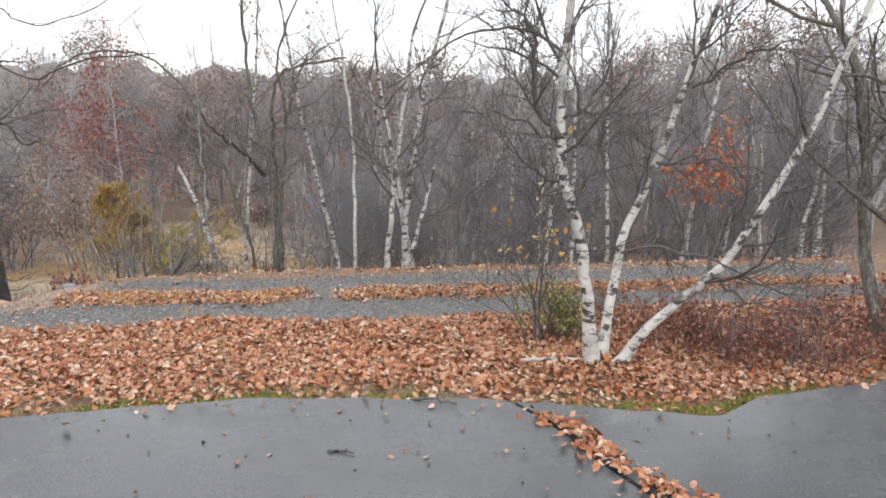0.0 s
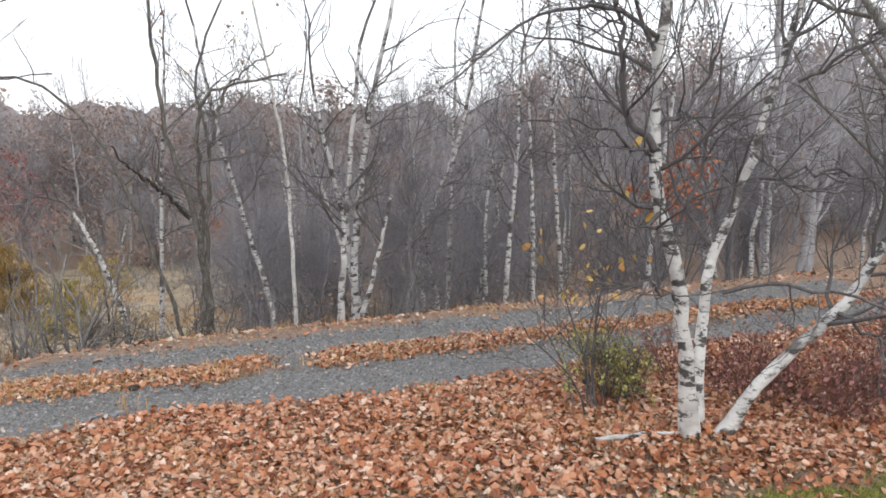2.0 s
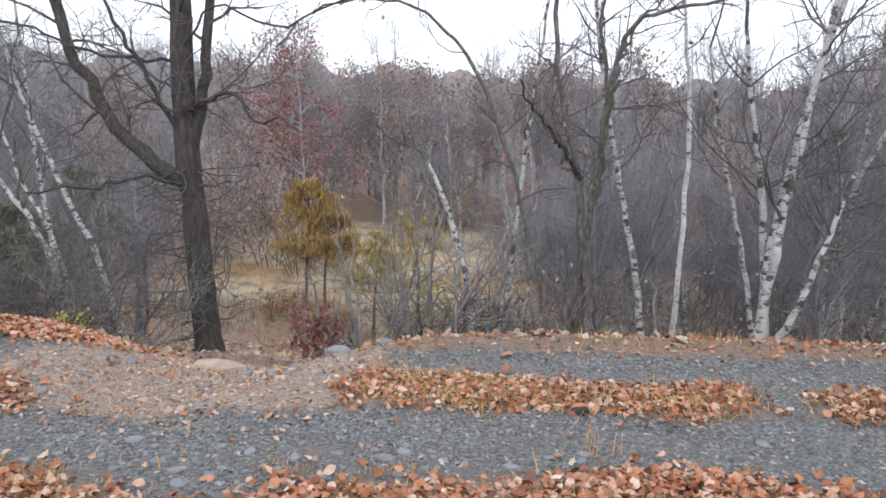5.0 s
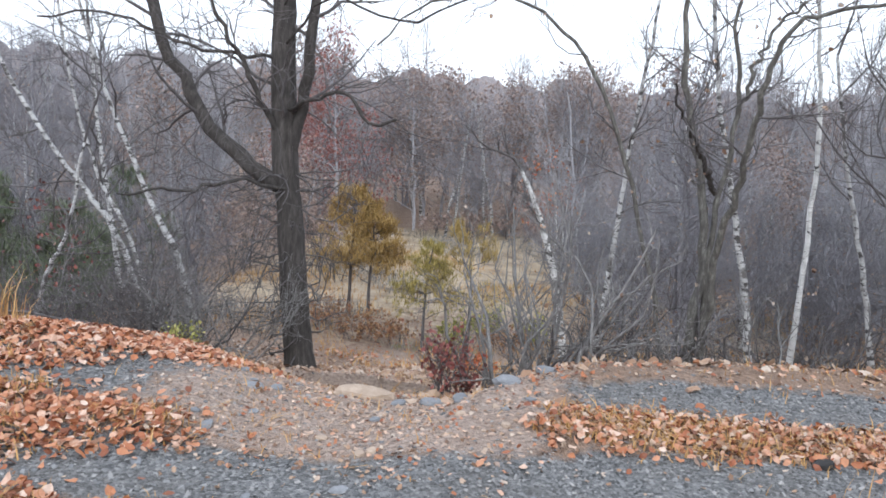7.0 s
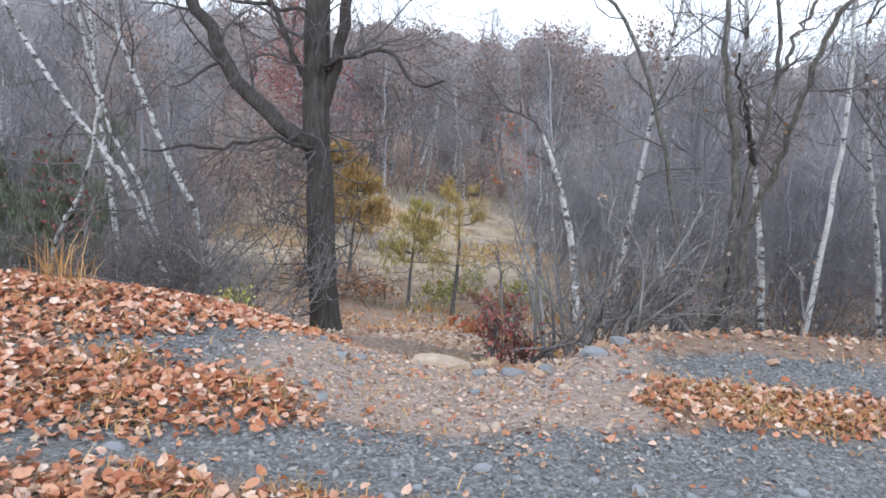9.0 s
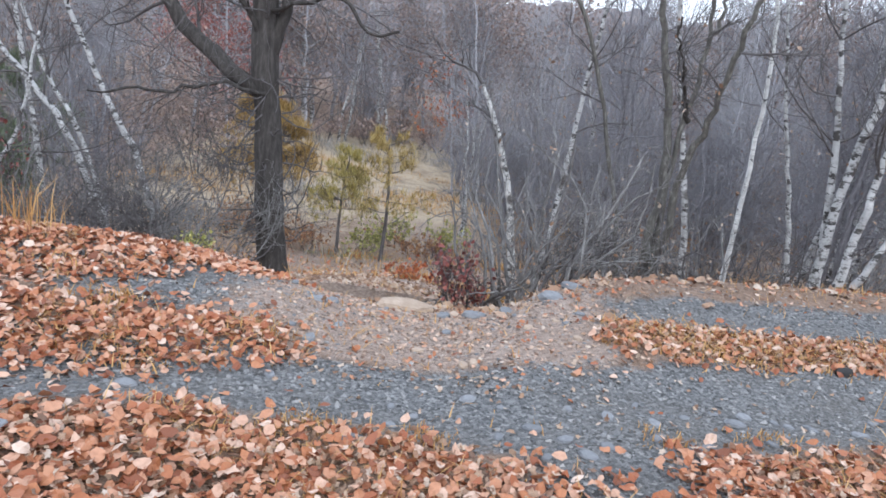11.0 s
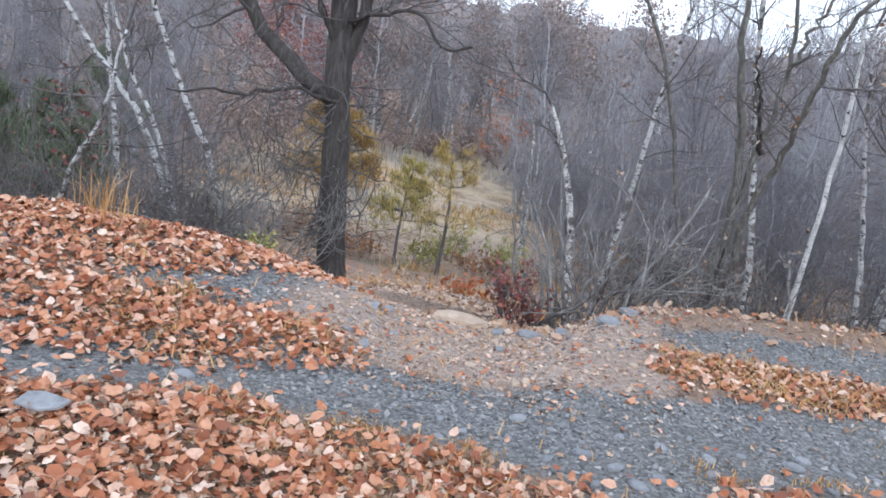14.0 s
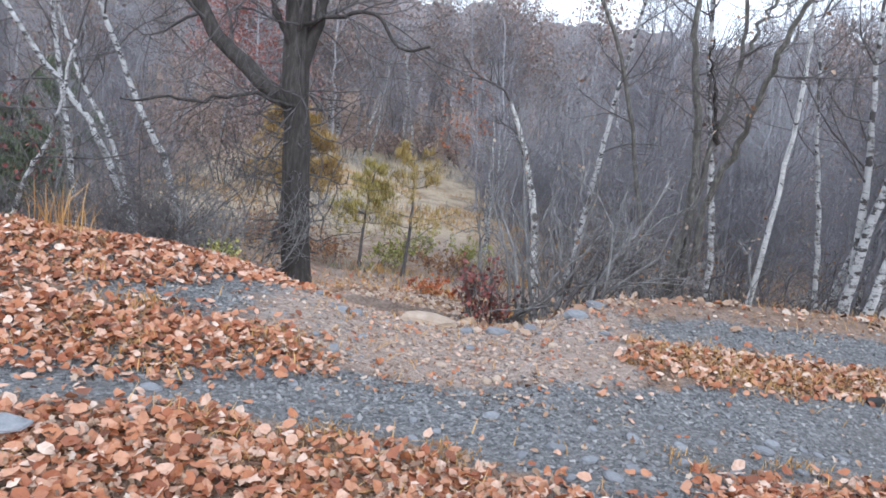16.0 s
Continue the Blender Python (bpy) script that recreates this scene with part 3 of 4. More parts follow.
birch("leaning white birch below the bank", [[(0.1, 12.2, -2), (0.23, 12.2, -0.8), (0.38, 12.2, 0), (0.68, 12.2, 0.8), (0.98, 12.2, 1.6), (1.3, 12.2, 3.4)]], 14, r=0.06, count=8, material=M_BIRCH_FAR, lo=0.45)
birch("slim birch leaning away from the track", [[(-1.5, 11, -1.4), (-1.7, 11, -0.4), (-1.95, 11, 0.6), (-2.2, 11, 1.6), (-2.4, 11, 2.8)]], 15, r=0.045, count=6, material=M_BIRCH_FAR, lo=0.5)
birch("slim birch leaning away from the track", [[(-0.4, 11, -1.4), (-0.65, 11, -0.2), (-0.95, 11, 0.8), (-1.2, 11, 1.9)]], 16, r=0.036, count=6, material=M_BIRCH_FAR, lo=0.5)
birch("broken leaning birch with a pale snapped top", [[(-3.3, 11.2, -1.7), (-3.5, 11.2, -0.7), (-3.75, 11.2, 0.1), (-4.0, 11.2, 0.62)]], 17, r=0.05, count=3, length=0.7, material=M_BIRCH, lo=0.6)
birch("thin birch rising through brush", [[(-3.1, 11.2, -1.7), (-3.0, 11.2, -0.3), (-2.93, 11.2, 0.9), (-2.8, 11.2, 2.4)]], 18, r=0.04, count=6, material=M_BIRCH_FAR, lo=0.5)
birch("pair of thin white birches beyond the track", [[(1.33, 11, -1.1), (1.4, 11, 0.1), (1.49, 11, 1.0), (1.55, 11, 2.4)], [(1.74, 11, -1), (1.71, 11, 0.4), (1.66, 11, 1.5), (1.6, 11, 2.6)]], 19, r=0.045, count=7, material=M_BIRCH_FAR, lo=0.5)
birch("grey birch clump leaning on the bank", [[(-0.78, 9.3, -1), (-0.74, 9.3, 0.0), (-0.66, 9.3, 0.9), (-0.5, 9.3, 2.4)], [(-0.68, 9.4, -1), (-0.45, 9.4, -0.1), (-0.2, 9.4, 0.9)]], 20, r=0.05, count=6, material=M_BIRCH_FAR, lo=0.5)
birch("tall birch leaning over the hollow", [[(-7.0, 9.5, -1.3), (-7.5, 9.5, -0.3), (-7.85, 9.5, 0.17), (-8.25, 9.5, 0.6), (-8.8, 9.5, 1.4), (-9.5, 9.5, 2.8)]], 21, r=0.038, count=7, material=M_BIRCH_FAR, lo=0.35)
birch("scarred birch leaning beside the oak", [[(-6.6, 9.5, -1.3), (-6.9, 9.5, -0.38), (-7.2, 9.5, 0.18), (-7.5, 9.5, 0.8), (-7.8, 9.5, 1.5), (-8.2, 9.5, 3.0)]], 22, r=0.036, count=7, material=M_BIRCH_FAR, lo=0.4)
birch("thin birch leaning among brush", [[(-7.05, 9.6, -1.3), (-7.5, 9.6, -0.2), (-7.8, 9.6, 0.3), (-8.1, 9.6, 1.2), (-8.3, 9.6, 2.6)]], 23, r=0.027, count=6, material=M_BIRCH_FAR, lo=0.4)
birch("short pale birch among dark pines", [[(-8.2, 9, -1.3), (-7.95, 9, -0.6), (-7.7, 9, -0.1), (-7.5, 9, 0.7)]], 24, r=0.03, count=5, material=M_BIRCH_FAR, lo=0.5)
for k, (bx, by, lean_x) in enumerate([(2.6, 12.6, -0.3), (3.4, 11.4, 0.5), (0.9, 13.6, 0.2), (4.6, 13.2, 0.4), (-8.9, 11.6, -0.6)]):
    z0 = zl(bx, by)
    birch("slender pale birch in the brush", [[(bx, by, z0), (bx + lean_x * 0.3, by, z0 + 1.5), (bx + lean_x * 0.7, by, z0 + 3.2), (bx + lean_x, by, z0 + 5.2)]], 30 + k, r=0.045, count=8, material=M_BIRCH_FAR, lo=0.45)


def dark_tree():
    rng = np.random.default_rng(41)
    x, y = -2.28, 9.9
    o = np.array([x, y, zl(x, y)])
    t = thing("tree", "dark many-stemmed tree with lichened upper limbs and few dead leaves", "tree", "", tuple(o))
    tips = []
    for pts, r, m in (([(-2.3, 9.9, -1.1), (-2.25, 9.9, 0), (-2.35, 9.9, 0.85), (-2.53, 9.9, 1.45), (-2.63, 9.9, 2.3), (-2.7, 9.9, 4.0)], 0.046, M_LICHEN),
                      ([(-2.2, 9.95, -1.1), (-2.2, 9.9, 0.3), (-2.12, 9.9, 1.34), (-2.2, 9.9, 2.2), (-1.7, 9.9, 3.4)], 0.03, M_LICHEN),
                      ([(-2.42, 9.9, -1.1), (-2.6, 9.9, -0.3), (-2.91, 9.9, 0.7), (-3.24, 9.9, 1.5), (-3.62, 9.9, 1.95), (-4.1, 9.9, 2.15), (-4.7, 9.9, 2.1), (-5.2, 9.9, 1.7)], 0.024, M_LICHEN),
                      ([(-2.2, 9.8, -1.1), (-2.18, 9.6, 0.1), (-2.12, 9.3, 0.8), (-2.08, 9.0, 1.5), (-1.9, 8.9, 1.95), (-1.2, 8.8, 2.1)], 0.036, M_LICHEN),
                      ([(-2.26, 9.4, 0.7), (-2.42, 9.1, 0.98), (-2.58, 8.7, 1.2), (-2.7, 8.4, 1.46)], 0.022, M_OAK),
                      ([(-2.12, 9.9, 1.34), (-1.9, 9.9, 2.0), (-1.3, 9.9, 2.5)], 0.02, M_LICHEN)):
        g = Geo()
        c, rad = stem(g, np.array(pts) - o, r, r * 0.3, rng, 30, 9, 0.014, 0.15)
        trunk = g.make("trunk", m, t)
        spray = Geo()
        limbs(spray, c, rad, rng, 9, 0.25, 0.98, 0.8, tips=tips, cap=0.009)
        tagged(spray.make("twig_spray", M_TWIG, trunk), kind="stuff")
    lf = Geo()
    pick = rng.choice(len(tips), 90)
    leaves(lf, np.array(tips)[pick], 0.04, rng, 1.2)
    lf.make("foliage", M_LITTER_DULL, t, "scattered pale dead leaves")


dark_tree()


def oak():
    rng = np.random.default_rng(42)
    o = np.array([-5.56, 9.25, zl(-5.56, 9.25)])
    t = thing("oak_tree", "large dark-barked bare oak with crooked limbs beside the cut", "tree", "", tuple(o))
    g = Geo()
    c, rad = stem(g, np.array([(-5.53, 9.25, o[2] - 0.15), (-5.62, 9.25, -0.56), (-5.68, 9.25, 0.1), (-5.76, 9.25, 0.8), (-5.79, 9.25, 1.7), (-5.8, 9.25, 3.2), (-5.9, 9.3, 5.5)]) - o, 0.132, 0.078, rng, 30, 14, 0.004, 0.3)
    g.make("trunk", M_OAK, t)
    crown = Geo()
    for pts, r in (([(-5.7, 9.25, 0.42), (-6.0, 9.2, 0.58), (-6.38, 9.2, 0.88), (-6.65, 9.2, 1.25), (-6.9, 9.2, 1.7), (-7.2, 9.2, 2.8), (-7.4, 9.2, 4.2)], 0.074),
                   ([(-5.7, 9.25, 0.75), (-5.58, 9.25, 1.3), (-5.52, 9.25, 2.0), (-5.3, 9.2, 3.4), (-5.1, 9.2, 5.0)], 0.054),
                   ([(-5.76, 9.2, 0.85), (-5.9, 9.1, 1.15), (-6.05, 9.0, 1.5), (-6.3, 8.9, 2.0)], 0.028),
                   ([(-5.72, 9.2, 1.1), (-5.4, 9.0, 1.2), (-5.05, 8.8, 1.25), (-4.8, 8.7, 1.05), (-4.6, 8.6, 1.1)], 0.019),
                   ([(-5.78, 9.2, 1.6), (-5.2, 8.8, 1.95), (-4.5, 8.4, 1.75), (-3.8, 8.2, 2.0), (-3.0, 8.0, 2.05)], 0.011),
                   ([(-5.78, 9.2, 1.9), (-5.1, 8.6, 2.5), (-4.2, 8.1, 2.3), (-3.2, 7.8, 2.6)], 0.011),
                   ([(-5.8, 9.2, 1.5), (-6.4, 8.9, 1.55), (-7.0, 8.7, 1.75), (-7.6, 8.6, 1.7)], 0.016),
                   ([(-5.7, 9.15, 0.45), (-6.0, 8.9, 0.5), (-6.4, 8.7, 0.42), (-6.9, 8.6, 0.35)], 0.018)):
        b = Geo()
        bc, br = stem(b, np.array(pts) - o, r, r * 0.5, rng, 18, 9, 0.012)
        limb = b.make("limb", M_OAK, t)
        spray = Geo()
        limbs(spray, bc, br, rng, 9, 0.25, 0.98, 1.1, tips=None, up=0.02, fat=0.4)
        tagged(spray.make("twig_spray", M_TWIG, limb), kind="stuff")
    limbs(crown, c, rad, rng, 8, 0.5, 0.98, 1.3, up=0.0, fat=0.2)
    for k in range(70):
        s = rng.uniform(0.08, 0.48)
        i = int(s * 29)
        a = rng.uniform(0, 6.28)
        grow(crown, c[i] + 0.12 * np.array([math.cos(a), math.sin(a), 0]), (math.cos(a), math.sin(a), -0.1), rng.uniform(0.3, 0.75), 0.008, 1, rng, (4,), 4, 0.0, 0.4)
    crown.make("crown", M_TWIG, t, "tangle of grey twigs")


oak()


# ---- shrubs and brush ----
def brush(label, x, y, seed, height, stems, spread, material, lean=0.35, r=0.011, kids=(6, 4), leaf=None, nleaf=0, leafsize=0.06, name="shrub", group="", category="shrub", bend=0.16, leafmin=-9.0, up=0.08, leafwide=9.0):
    rng = np.random.default_rng(seed)
    t = thing(name, label, category, group, (x, y, zl(x, y)))
    tips = []
    for k in range(stems):
        g = Geo()
        a, q = rng.uniform(0, 6.283), rng.uniform(0, 1) ** 0.6 * spread
        bx, by = math.cos(a) * q, math.sin(a) * q
        z = zl(x + bx, y + by) - zl(x, y) - 0.03
        grow(g, np.array([bx, by, z]), (math.cos(a) * lean + rng.normal(0, 0.15), math.sin(a) * lean + rng.normal(0, 0.15), 1), height * rng.uniform(0.6, 1.1), r * rng.uniform(0.7, 1.3), 2, rng, kids, 5, up, bend, tips=tips)
        g.make("stem", material, t)
    if nleaf:
        lf = Geo()
        high = np.array([p for p in tips if p[2] > leafmin and math.hypot(p[0], p[1]) < leafwide])
        pick = rng.choice(len(high), nleaf)
        leaves(lf, high[pick] + rng.normal(0, 0.02, (nleaf, 3)), leafsize, rng, 1.0)
        lf.make("foliage", leaf, t)
    return t


brush("bare dark sapling holding a few yellow leaves", 0.62, 5.33, 51, 1.25, 6, 0.13, M_TWIG, 0.14, 0.008, (6, 4), M_YELLOW, 40, 0.055, "sapling", leafmin=0.6, up=0.12, bend=0.2)
brush("low olive-green shrub beside the sapling", 0.86, 5.5, 52, 0.36, 30, 0.12, M_TWIG, 0.35, 0.004, (5, 4), M_GREENISH, 1500, 0.02)
for k, (x, y, h) in enumerate([(1.75, 5.25, 0.5), (2.2, 5.5, 0.6), (2.7, 5.4, 0.55), (2.4, 5.0, 0.42), (3.2, 5.9, 0.7), (1.6, 5.8, 0.55), (3.4, 5.2, 0.5), (3.9, 5.7, 0.7)]):
    brush("low red-brown bramble brush among fallen leaves", x, y, 60 + k, h * 0.62, 24, 0.36, M_REDTWIG, 0.7, 0.0035, (6, 4), M_RED, 260, 0.03, group="brambles by the birch")
for k, (x, y, h, n) in enumerate([(-3.64, 7.95, 1.0, 4), (-3.4, 8.15, 1.35, 5), (-3.18, 8.4, 1.4, 4), (-3.5, 8.8, 1.5, 3)]):
    brush("tall grey bare shrub with many thin stems", x, y, 70 + k, h, n, 0.15, M_TWIG_PALE, 0.24, 0.017, (6, 4), M_LITTER_DULL, 14, 0.03, group="grey shrubs beside the cut", bend=0.26, up=0.06)
for k, (x, y, h) in enumerate([(-5.9, 8.6, 1.0), (-6.3, 8.8, 1.2), (-6.6, 8.5, 1.0), (-7.1, 8.9, 1.2), (-7.6, 8.6, 1.3), (-6.9, 9.3, 1.6), (-8.2, 9.4, 1.5), (-6.2, 7.7, 0.75), (-5.85, 8.0, 0.7), (-6.8, 7.6, 0.8), (-7.5, 7.5, 0.9)]):
    brush("tangled grey bare brush below the bank", x, y, 80 + k, h, 8, 0.3, M_TWIG_PALE if k % 4 == 0 else M_TWIG, 0.6, 0.009, (8, 6), group="tangled brush near the oak", bend=0.36, up=0.02)
for k, (x, y, h, n) in enumerate([(-3.4, 8.5, 0.95, 3), (-3.3, 8.9, 1.0, 3), (-3.05, 8.7, 0.85, 4), (-2.85, 9.0, 0.8, 4), (-3.6, 9.1, 1.1, 3), (-2.5, 9.5, 0.95, 4), (-2.0, 9.35, 0.9, 4), (-1.6, 9.8, 1.1, 4), (-1.05, 9.9, 1.0, 4), (-0.2, 10.2, 1.1, 4), (0.5, 10.6, 1.0, 4)]):
    brush("crooked grey bare shrub on the bank", x, y, 170 + k, h, n, 0.18, M_TWIG_PALE if k % 2 else M_TWIG, 0.26, 0.014, (6, 4), M_LITTER_DULL, 10, 0.035, group="grey shrubs beside the cut", bend=0.34, up=0.06)
for k in range(15):
    x = -2.9 + 0.4 * k + 0.3 * math.sin(k * 5.1)
    y = 0.28 * x + 12.2 + 0.8 * math.sin(k * 2.3)
    brush("twiggy grey thicket shrub with a few dead leaves", x, y, 340 + k, 1.05 + 0.35 * math.sin(k * 3.7), 5, 0.3, M_TWIG_PALE if k % 3 == 0 else M_TWIG, 0.3, 0.013, (6, 4), M_LITTER_DULL, 50, 0.045, group="thicket shrubs below the bank", bend=0.32, up=0.05)
brush("small shrub holding dull crimson leaves", -3.9, 7.8, 90, 0.38, 12, 0.09, M_TWIG, 0.18, 0.005, (5, 3), M_CRIMSON, 360, 0.036, leafwide=0.22, up=0.16)
brush("low shrub with rusty orange leaves", -4.6, 12.6, 91, 0.3, 10, 0.2, M_TWIG, 0.5, 0.005, (4, 3), M_ORANGE, 260, 0.055)
for k, (x, y, s) in enumerate([(-4.9, 18.6, 0.5), (-6.2, 18.4, 0.55), (-7.3, 18.2, 0.6), (-4.3, 19.2, 0.6), (-8.0, 18.0, 0.55), (-5.6, 19.6, 0.6), (-8.9, 18.4, 0.6)]):
    brush("low olive-yellow shrub under the small pines", x, y, 260 + k, s, 14, 0.3, M_TWIG, 0.5, 0.006, (5, 4), M_GREENISH if k % 2 else M_RUSTBUSH, 520, 0.055, group="low shrubs by the pines")
brush("tiny green ground shrub by the bank", -5.5, 7.35, 95, 0.13, 10, 0.08, M_TWIG, 0.6, 0.004, (4, 3), M_GREENISH, 160, 0.025)
brush("shrub holding bright orange-red leaves", 3.4, 10.6, 92, 2.3, 6, 0.18, M_TWIG, 0.12, 0.014, (7, 5), M_ORANGE, 620, 0.055, leafmin=1.1, leafwide=0.55)
brush("far bush holding orange-red leaves", -6.0, 35.5, 98, 2.8, 6, 0.5, M_TWIG, 0.3, 0.018, (7, 6), M_ORANGE, 700, 0.11)
brush("bare shrub holding dark red leaves by the birches", -8.4, 9.7, 96, 1.7, 5, 0.15, M_TWIG, 0.25, 0.011, (6, 5), M_CRIMSON, 170, 0.05, leafmin=0.7)
brush("low green ground shrub on the bank", -7.15, 6.35, 97, 0.2, 16, 0.3, M_TWIG, 0.7, 0.004, (4, 3), M_GREENISH, 420, 0.03)
brush("tall grey many-stemmed tree at the thicket edge", 3.45, 5.75, 93, 3.6, 5, 0.14, M_LICHEN, 0.16, 0.05, (7, 5), name="tree", category="tree")


# ---- pines ----
def pine(label, x, y, h, seed, needle, sparse=1.0, group="young pines in the hollow", tuft=0.1):
    rng = np.random.default_rng(seed)
    t = thing("pine_tree", label, "tree", group, (x, y, zl(x, y)))
    g, nd = Geo(), Geo()
    c, rad = stem(g, [(0, 0, -0.1), (0.02, 0, h * 0.4), (0.05 * rng.normal(), 0.02, h * 0.7), (0.06 * rng.normal(), 0, h)], 0.02 * h ** 0.8, 0.006, rng, 14, 7)
    roots = []
    for k in range(int(22 * sparse) + 6):
        s = rng.uniform(0.28, 1.0)
        i = min(int(s * 13), 12)
        a = rng.uniform(0, 6.283)
        L = h * 0.36 * (1.12 - s) + 0.12
        pts = [c[i]]
        q = np.array([math.cos(a), math.sin(a), 0.15])
        for _ in range(4):
            q = unit(q + rng.normal(0, 0.14, 3) + (0, 0, 0.1))
            pts.append(pts[-1] + q * L / 4)
        g.tube(pts, np.linspace(0.009, 0.003, 5), 4, cap=False)
        for j in range(2, 5):
            roots.append(pts[j])
            for _ in range(2):
                e = pts[j] + unit(rng.normal(0, 1, 3) + q * 0.8) * L * 0.25
                g.tube([pts[j], e], [0.004, 0.002], 3, cap=False)
                roots.append(e)
    roots = np.array(roots)
    each = 15
    rr = np.repeat(roots, each, 0) + rng.normal(0, tuft * 0.3, (len(roots) * each, 3))
    blades(nd, rr, tuft, tuft * 0.11, rng, 0.9)
    g.make("trunk", M_TWIG, t)
    nd.make("foliage", needle, t, "yellow-green needle tufts" if needle == M_NEEDLE else "")


pine("small sparse pine with thin yellowing needles", -5.66, 17.8, 2.75, 101, M_NEEDLE, 0.9)
pine("small pine with yellow-green needles", -6.6, 17.9, 2.25, 102, M_NEEDLE_GREEN, 1.4)
pine("young pine turned orange-brown in the hollow", -8.4, 19.8, 2.6, 103, M_NEEDLE_RUST, 2.2, tuft=0.12)
pine("young pine turned orange-brown in the hollow", -8.95, 20.0, 2.9, 104, M_NEEDLE_RUST, 2.2, tuft=0.12)
for k, (x, y, h) in enumerate([(-9.9, 10.3, 1.9), (-10.4, 12.5, 2.2), (-11.5, 12.0, 2.6), (-8.9, 10.3, 1.5), (-11.6, 15.5, 3.0)]):
    pine("dark green pine in the thicket", x, y, h, 110 + k, M_NEEDLE_DARK, 1.8, "dark pines beyond the bank")


for k, (x, y, h) in enumerate([(-10.9, 24, 2.6), (-12.2, 25, 2.6), (-14.0, 24, 2.8), (-8.6, 34.5, 1.2), (-5.6, 34, 1.2), (-7, 35, 1.3), (-10.4, 34, 1.2), (-4.2, 33, 1.3)]):
    brush("bush holding faded orange-brown leaves in the hollow", x, y, 130 + k, h, 7, 0.5, M_TWIG, 0.3, 0.018, (7, 6), M_RUST, 700 if y < 30 else 500, 0.1, group="rusty bushes in the hollow")


# ---- woods round the hollow: a few kinds of tree, repeated ----
def wood_kind(label, seed, h, stems, material, leaf=None, nleaf=0, leafsize=0.16, group="trees of the far wood", rmin=0.012, lo=0.3, kids=(7, 6), twig=None):
    rng = np.random.default_rng(seed)
    t = thing("tree", label, "tree", group, (0, 0, -50))
    tr, crown, tips = Geo(), Geo(), []
    for s in range(stems):
        a = rng.uniform(0, 6.283)
        lx, ly = rng.normal(0, 0.08, 2) * h
        b = np.array([math.cos(a), math.sin(a), 0]) * (0.25 if stems > 1 else 0)
        hh = h * rng.uniform(0.8, 1.05)
        c, rad = stem(tr, [b - (0, 0, 0.4), b + (lx * 0.25, ly * 0.25, hh * 0.3), b + (lx * 0.6, ly * 0.6, hh * 0.65), b + (lx, ly, hh)], 0.0105 * h, 0.012, rng, 12, 6, 0.045)
        limbs(crown, c, np.maximum(rad, 0.03), rng, 20, lo * 0.6, 0.98, h * 0.3, tips=tips, kids=kids, fat=0.5)
    tr.make("trunk", material, t)
    crown.make("crown", twig or M_WOODS_HAZED, t)
    if nleaf:
        lf = Geo()
        pick = rng.choice(len(tips), nleaf)
        leaves(lf, np.array(tips)[pick] + rng.normal(0, 0.14, (nleaf, 3)), leafsize, rng, 1.2, LEAF_A[::2])
        lf.make("foliage", leaf, t)
    return t


KINDS = [wood_kind("bare grey-brown woodland tree with fine twigs", 201, 7.0, 1, M_WOODS_HAZED, M_LITTER_DULL, 110, 0.055),
         wood_kind("bare grey-brown woodland tree with fine twigs", 202, 7.6, 2, M_WOODS_HAZED, M_LITTER_DULL, 110, 0.055),
         wood_kind("bare many-stemmed grey tree of the wood", 203, 6.0, 3, M_MIDTWIG_HAZED, M_LITTER_DULL, 110, 0.055, twig=M_MIDTWIG_HAZED),
         wood_kind("bare pale-trunked tree of the wood", 204, 6.6, 2, M_BIRCH_FAR, M_LITTER_DULL, 110, 0.055, twig=M_MIDTWIG_HAZED),
         wood_kind("tree holding thin rusty brown leaves", 205, 7.4, 1, M_WOODS_HAZED, M_RUST, 2300, 0.115),
         wood_kind("tree holding dull dark red leaves", 206, 7.6, 1, M_WOODS_HAZED, M_RED, 2600, 0.11),
         wood_kind("tall bare thicket sapling cluster", 207, 4.2, 3, M_MIDTWIG_HAZED, M_LITTER_DULL, 160, 0.045, twig=M_MIDTWIG_HAZED, kids=(7, 5), lo=0.25),
         wood_kind("low brushy thicket with rust-coloured leaves", 208, 2.6, 6, M_WOODS_HAZED, M_RUST, 700, 0.1, lo=0.1, kids=(5, 4))]


def plant(kind, x, y, s, rng):
    copy_thing(KINDS[kind], Matrix.LocRotScale((x, y, zl(x, y) - 0.05), Euler((rng.normal(0, 0.04), rng.normal(0, 0.04), rng.uniform(0, 6.28))), (s, s, s * rng.uniform(0.92, 1.08))))


def hollow(x, y):
    """True in the open sandy floor of the hollow."""
    return abs(x + 8.0 + 0.14 * (y - 20)) < 4.3 + 0.05 * (y - 14) and y < 35 and x > -14 + 0.05 * y


rng = np.random.default_rng(300)
spots = []
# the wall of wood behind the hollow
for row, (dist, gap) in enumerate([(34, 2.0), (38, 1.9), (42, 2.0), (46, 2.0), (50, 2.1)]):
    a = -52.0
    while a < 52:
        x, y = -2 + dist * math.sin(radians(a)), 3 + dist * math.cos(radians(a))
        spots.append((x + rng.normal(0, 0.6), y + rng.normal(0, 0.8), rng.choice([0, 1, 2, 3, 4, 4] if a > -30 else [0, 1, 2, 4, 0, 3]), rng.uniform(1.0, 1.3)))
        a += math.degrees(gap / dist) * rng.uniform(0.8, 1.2)
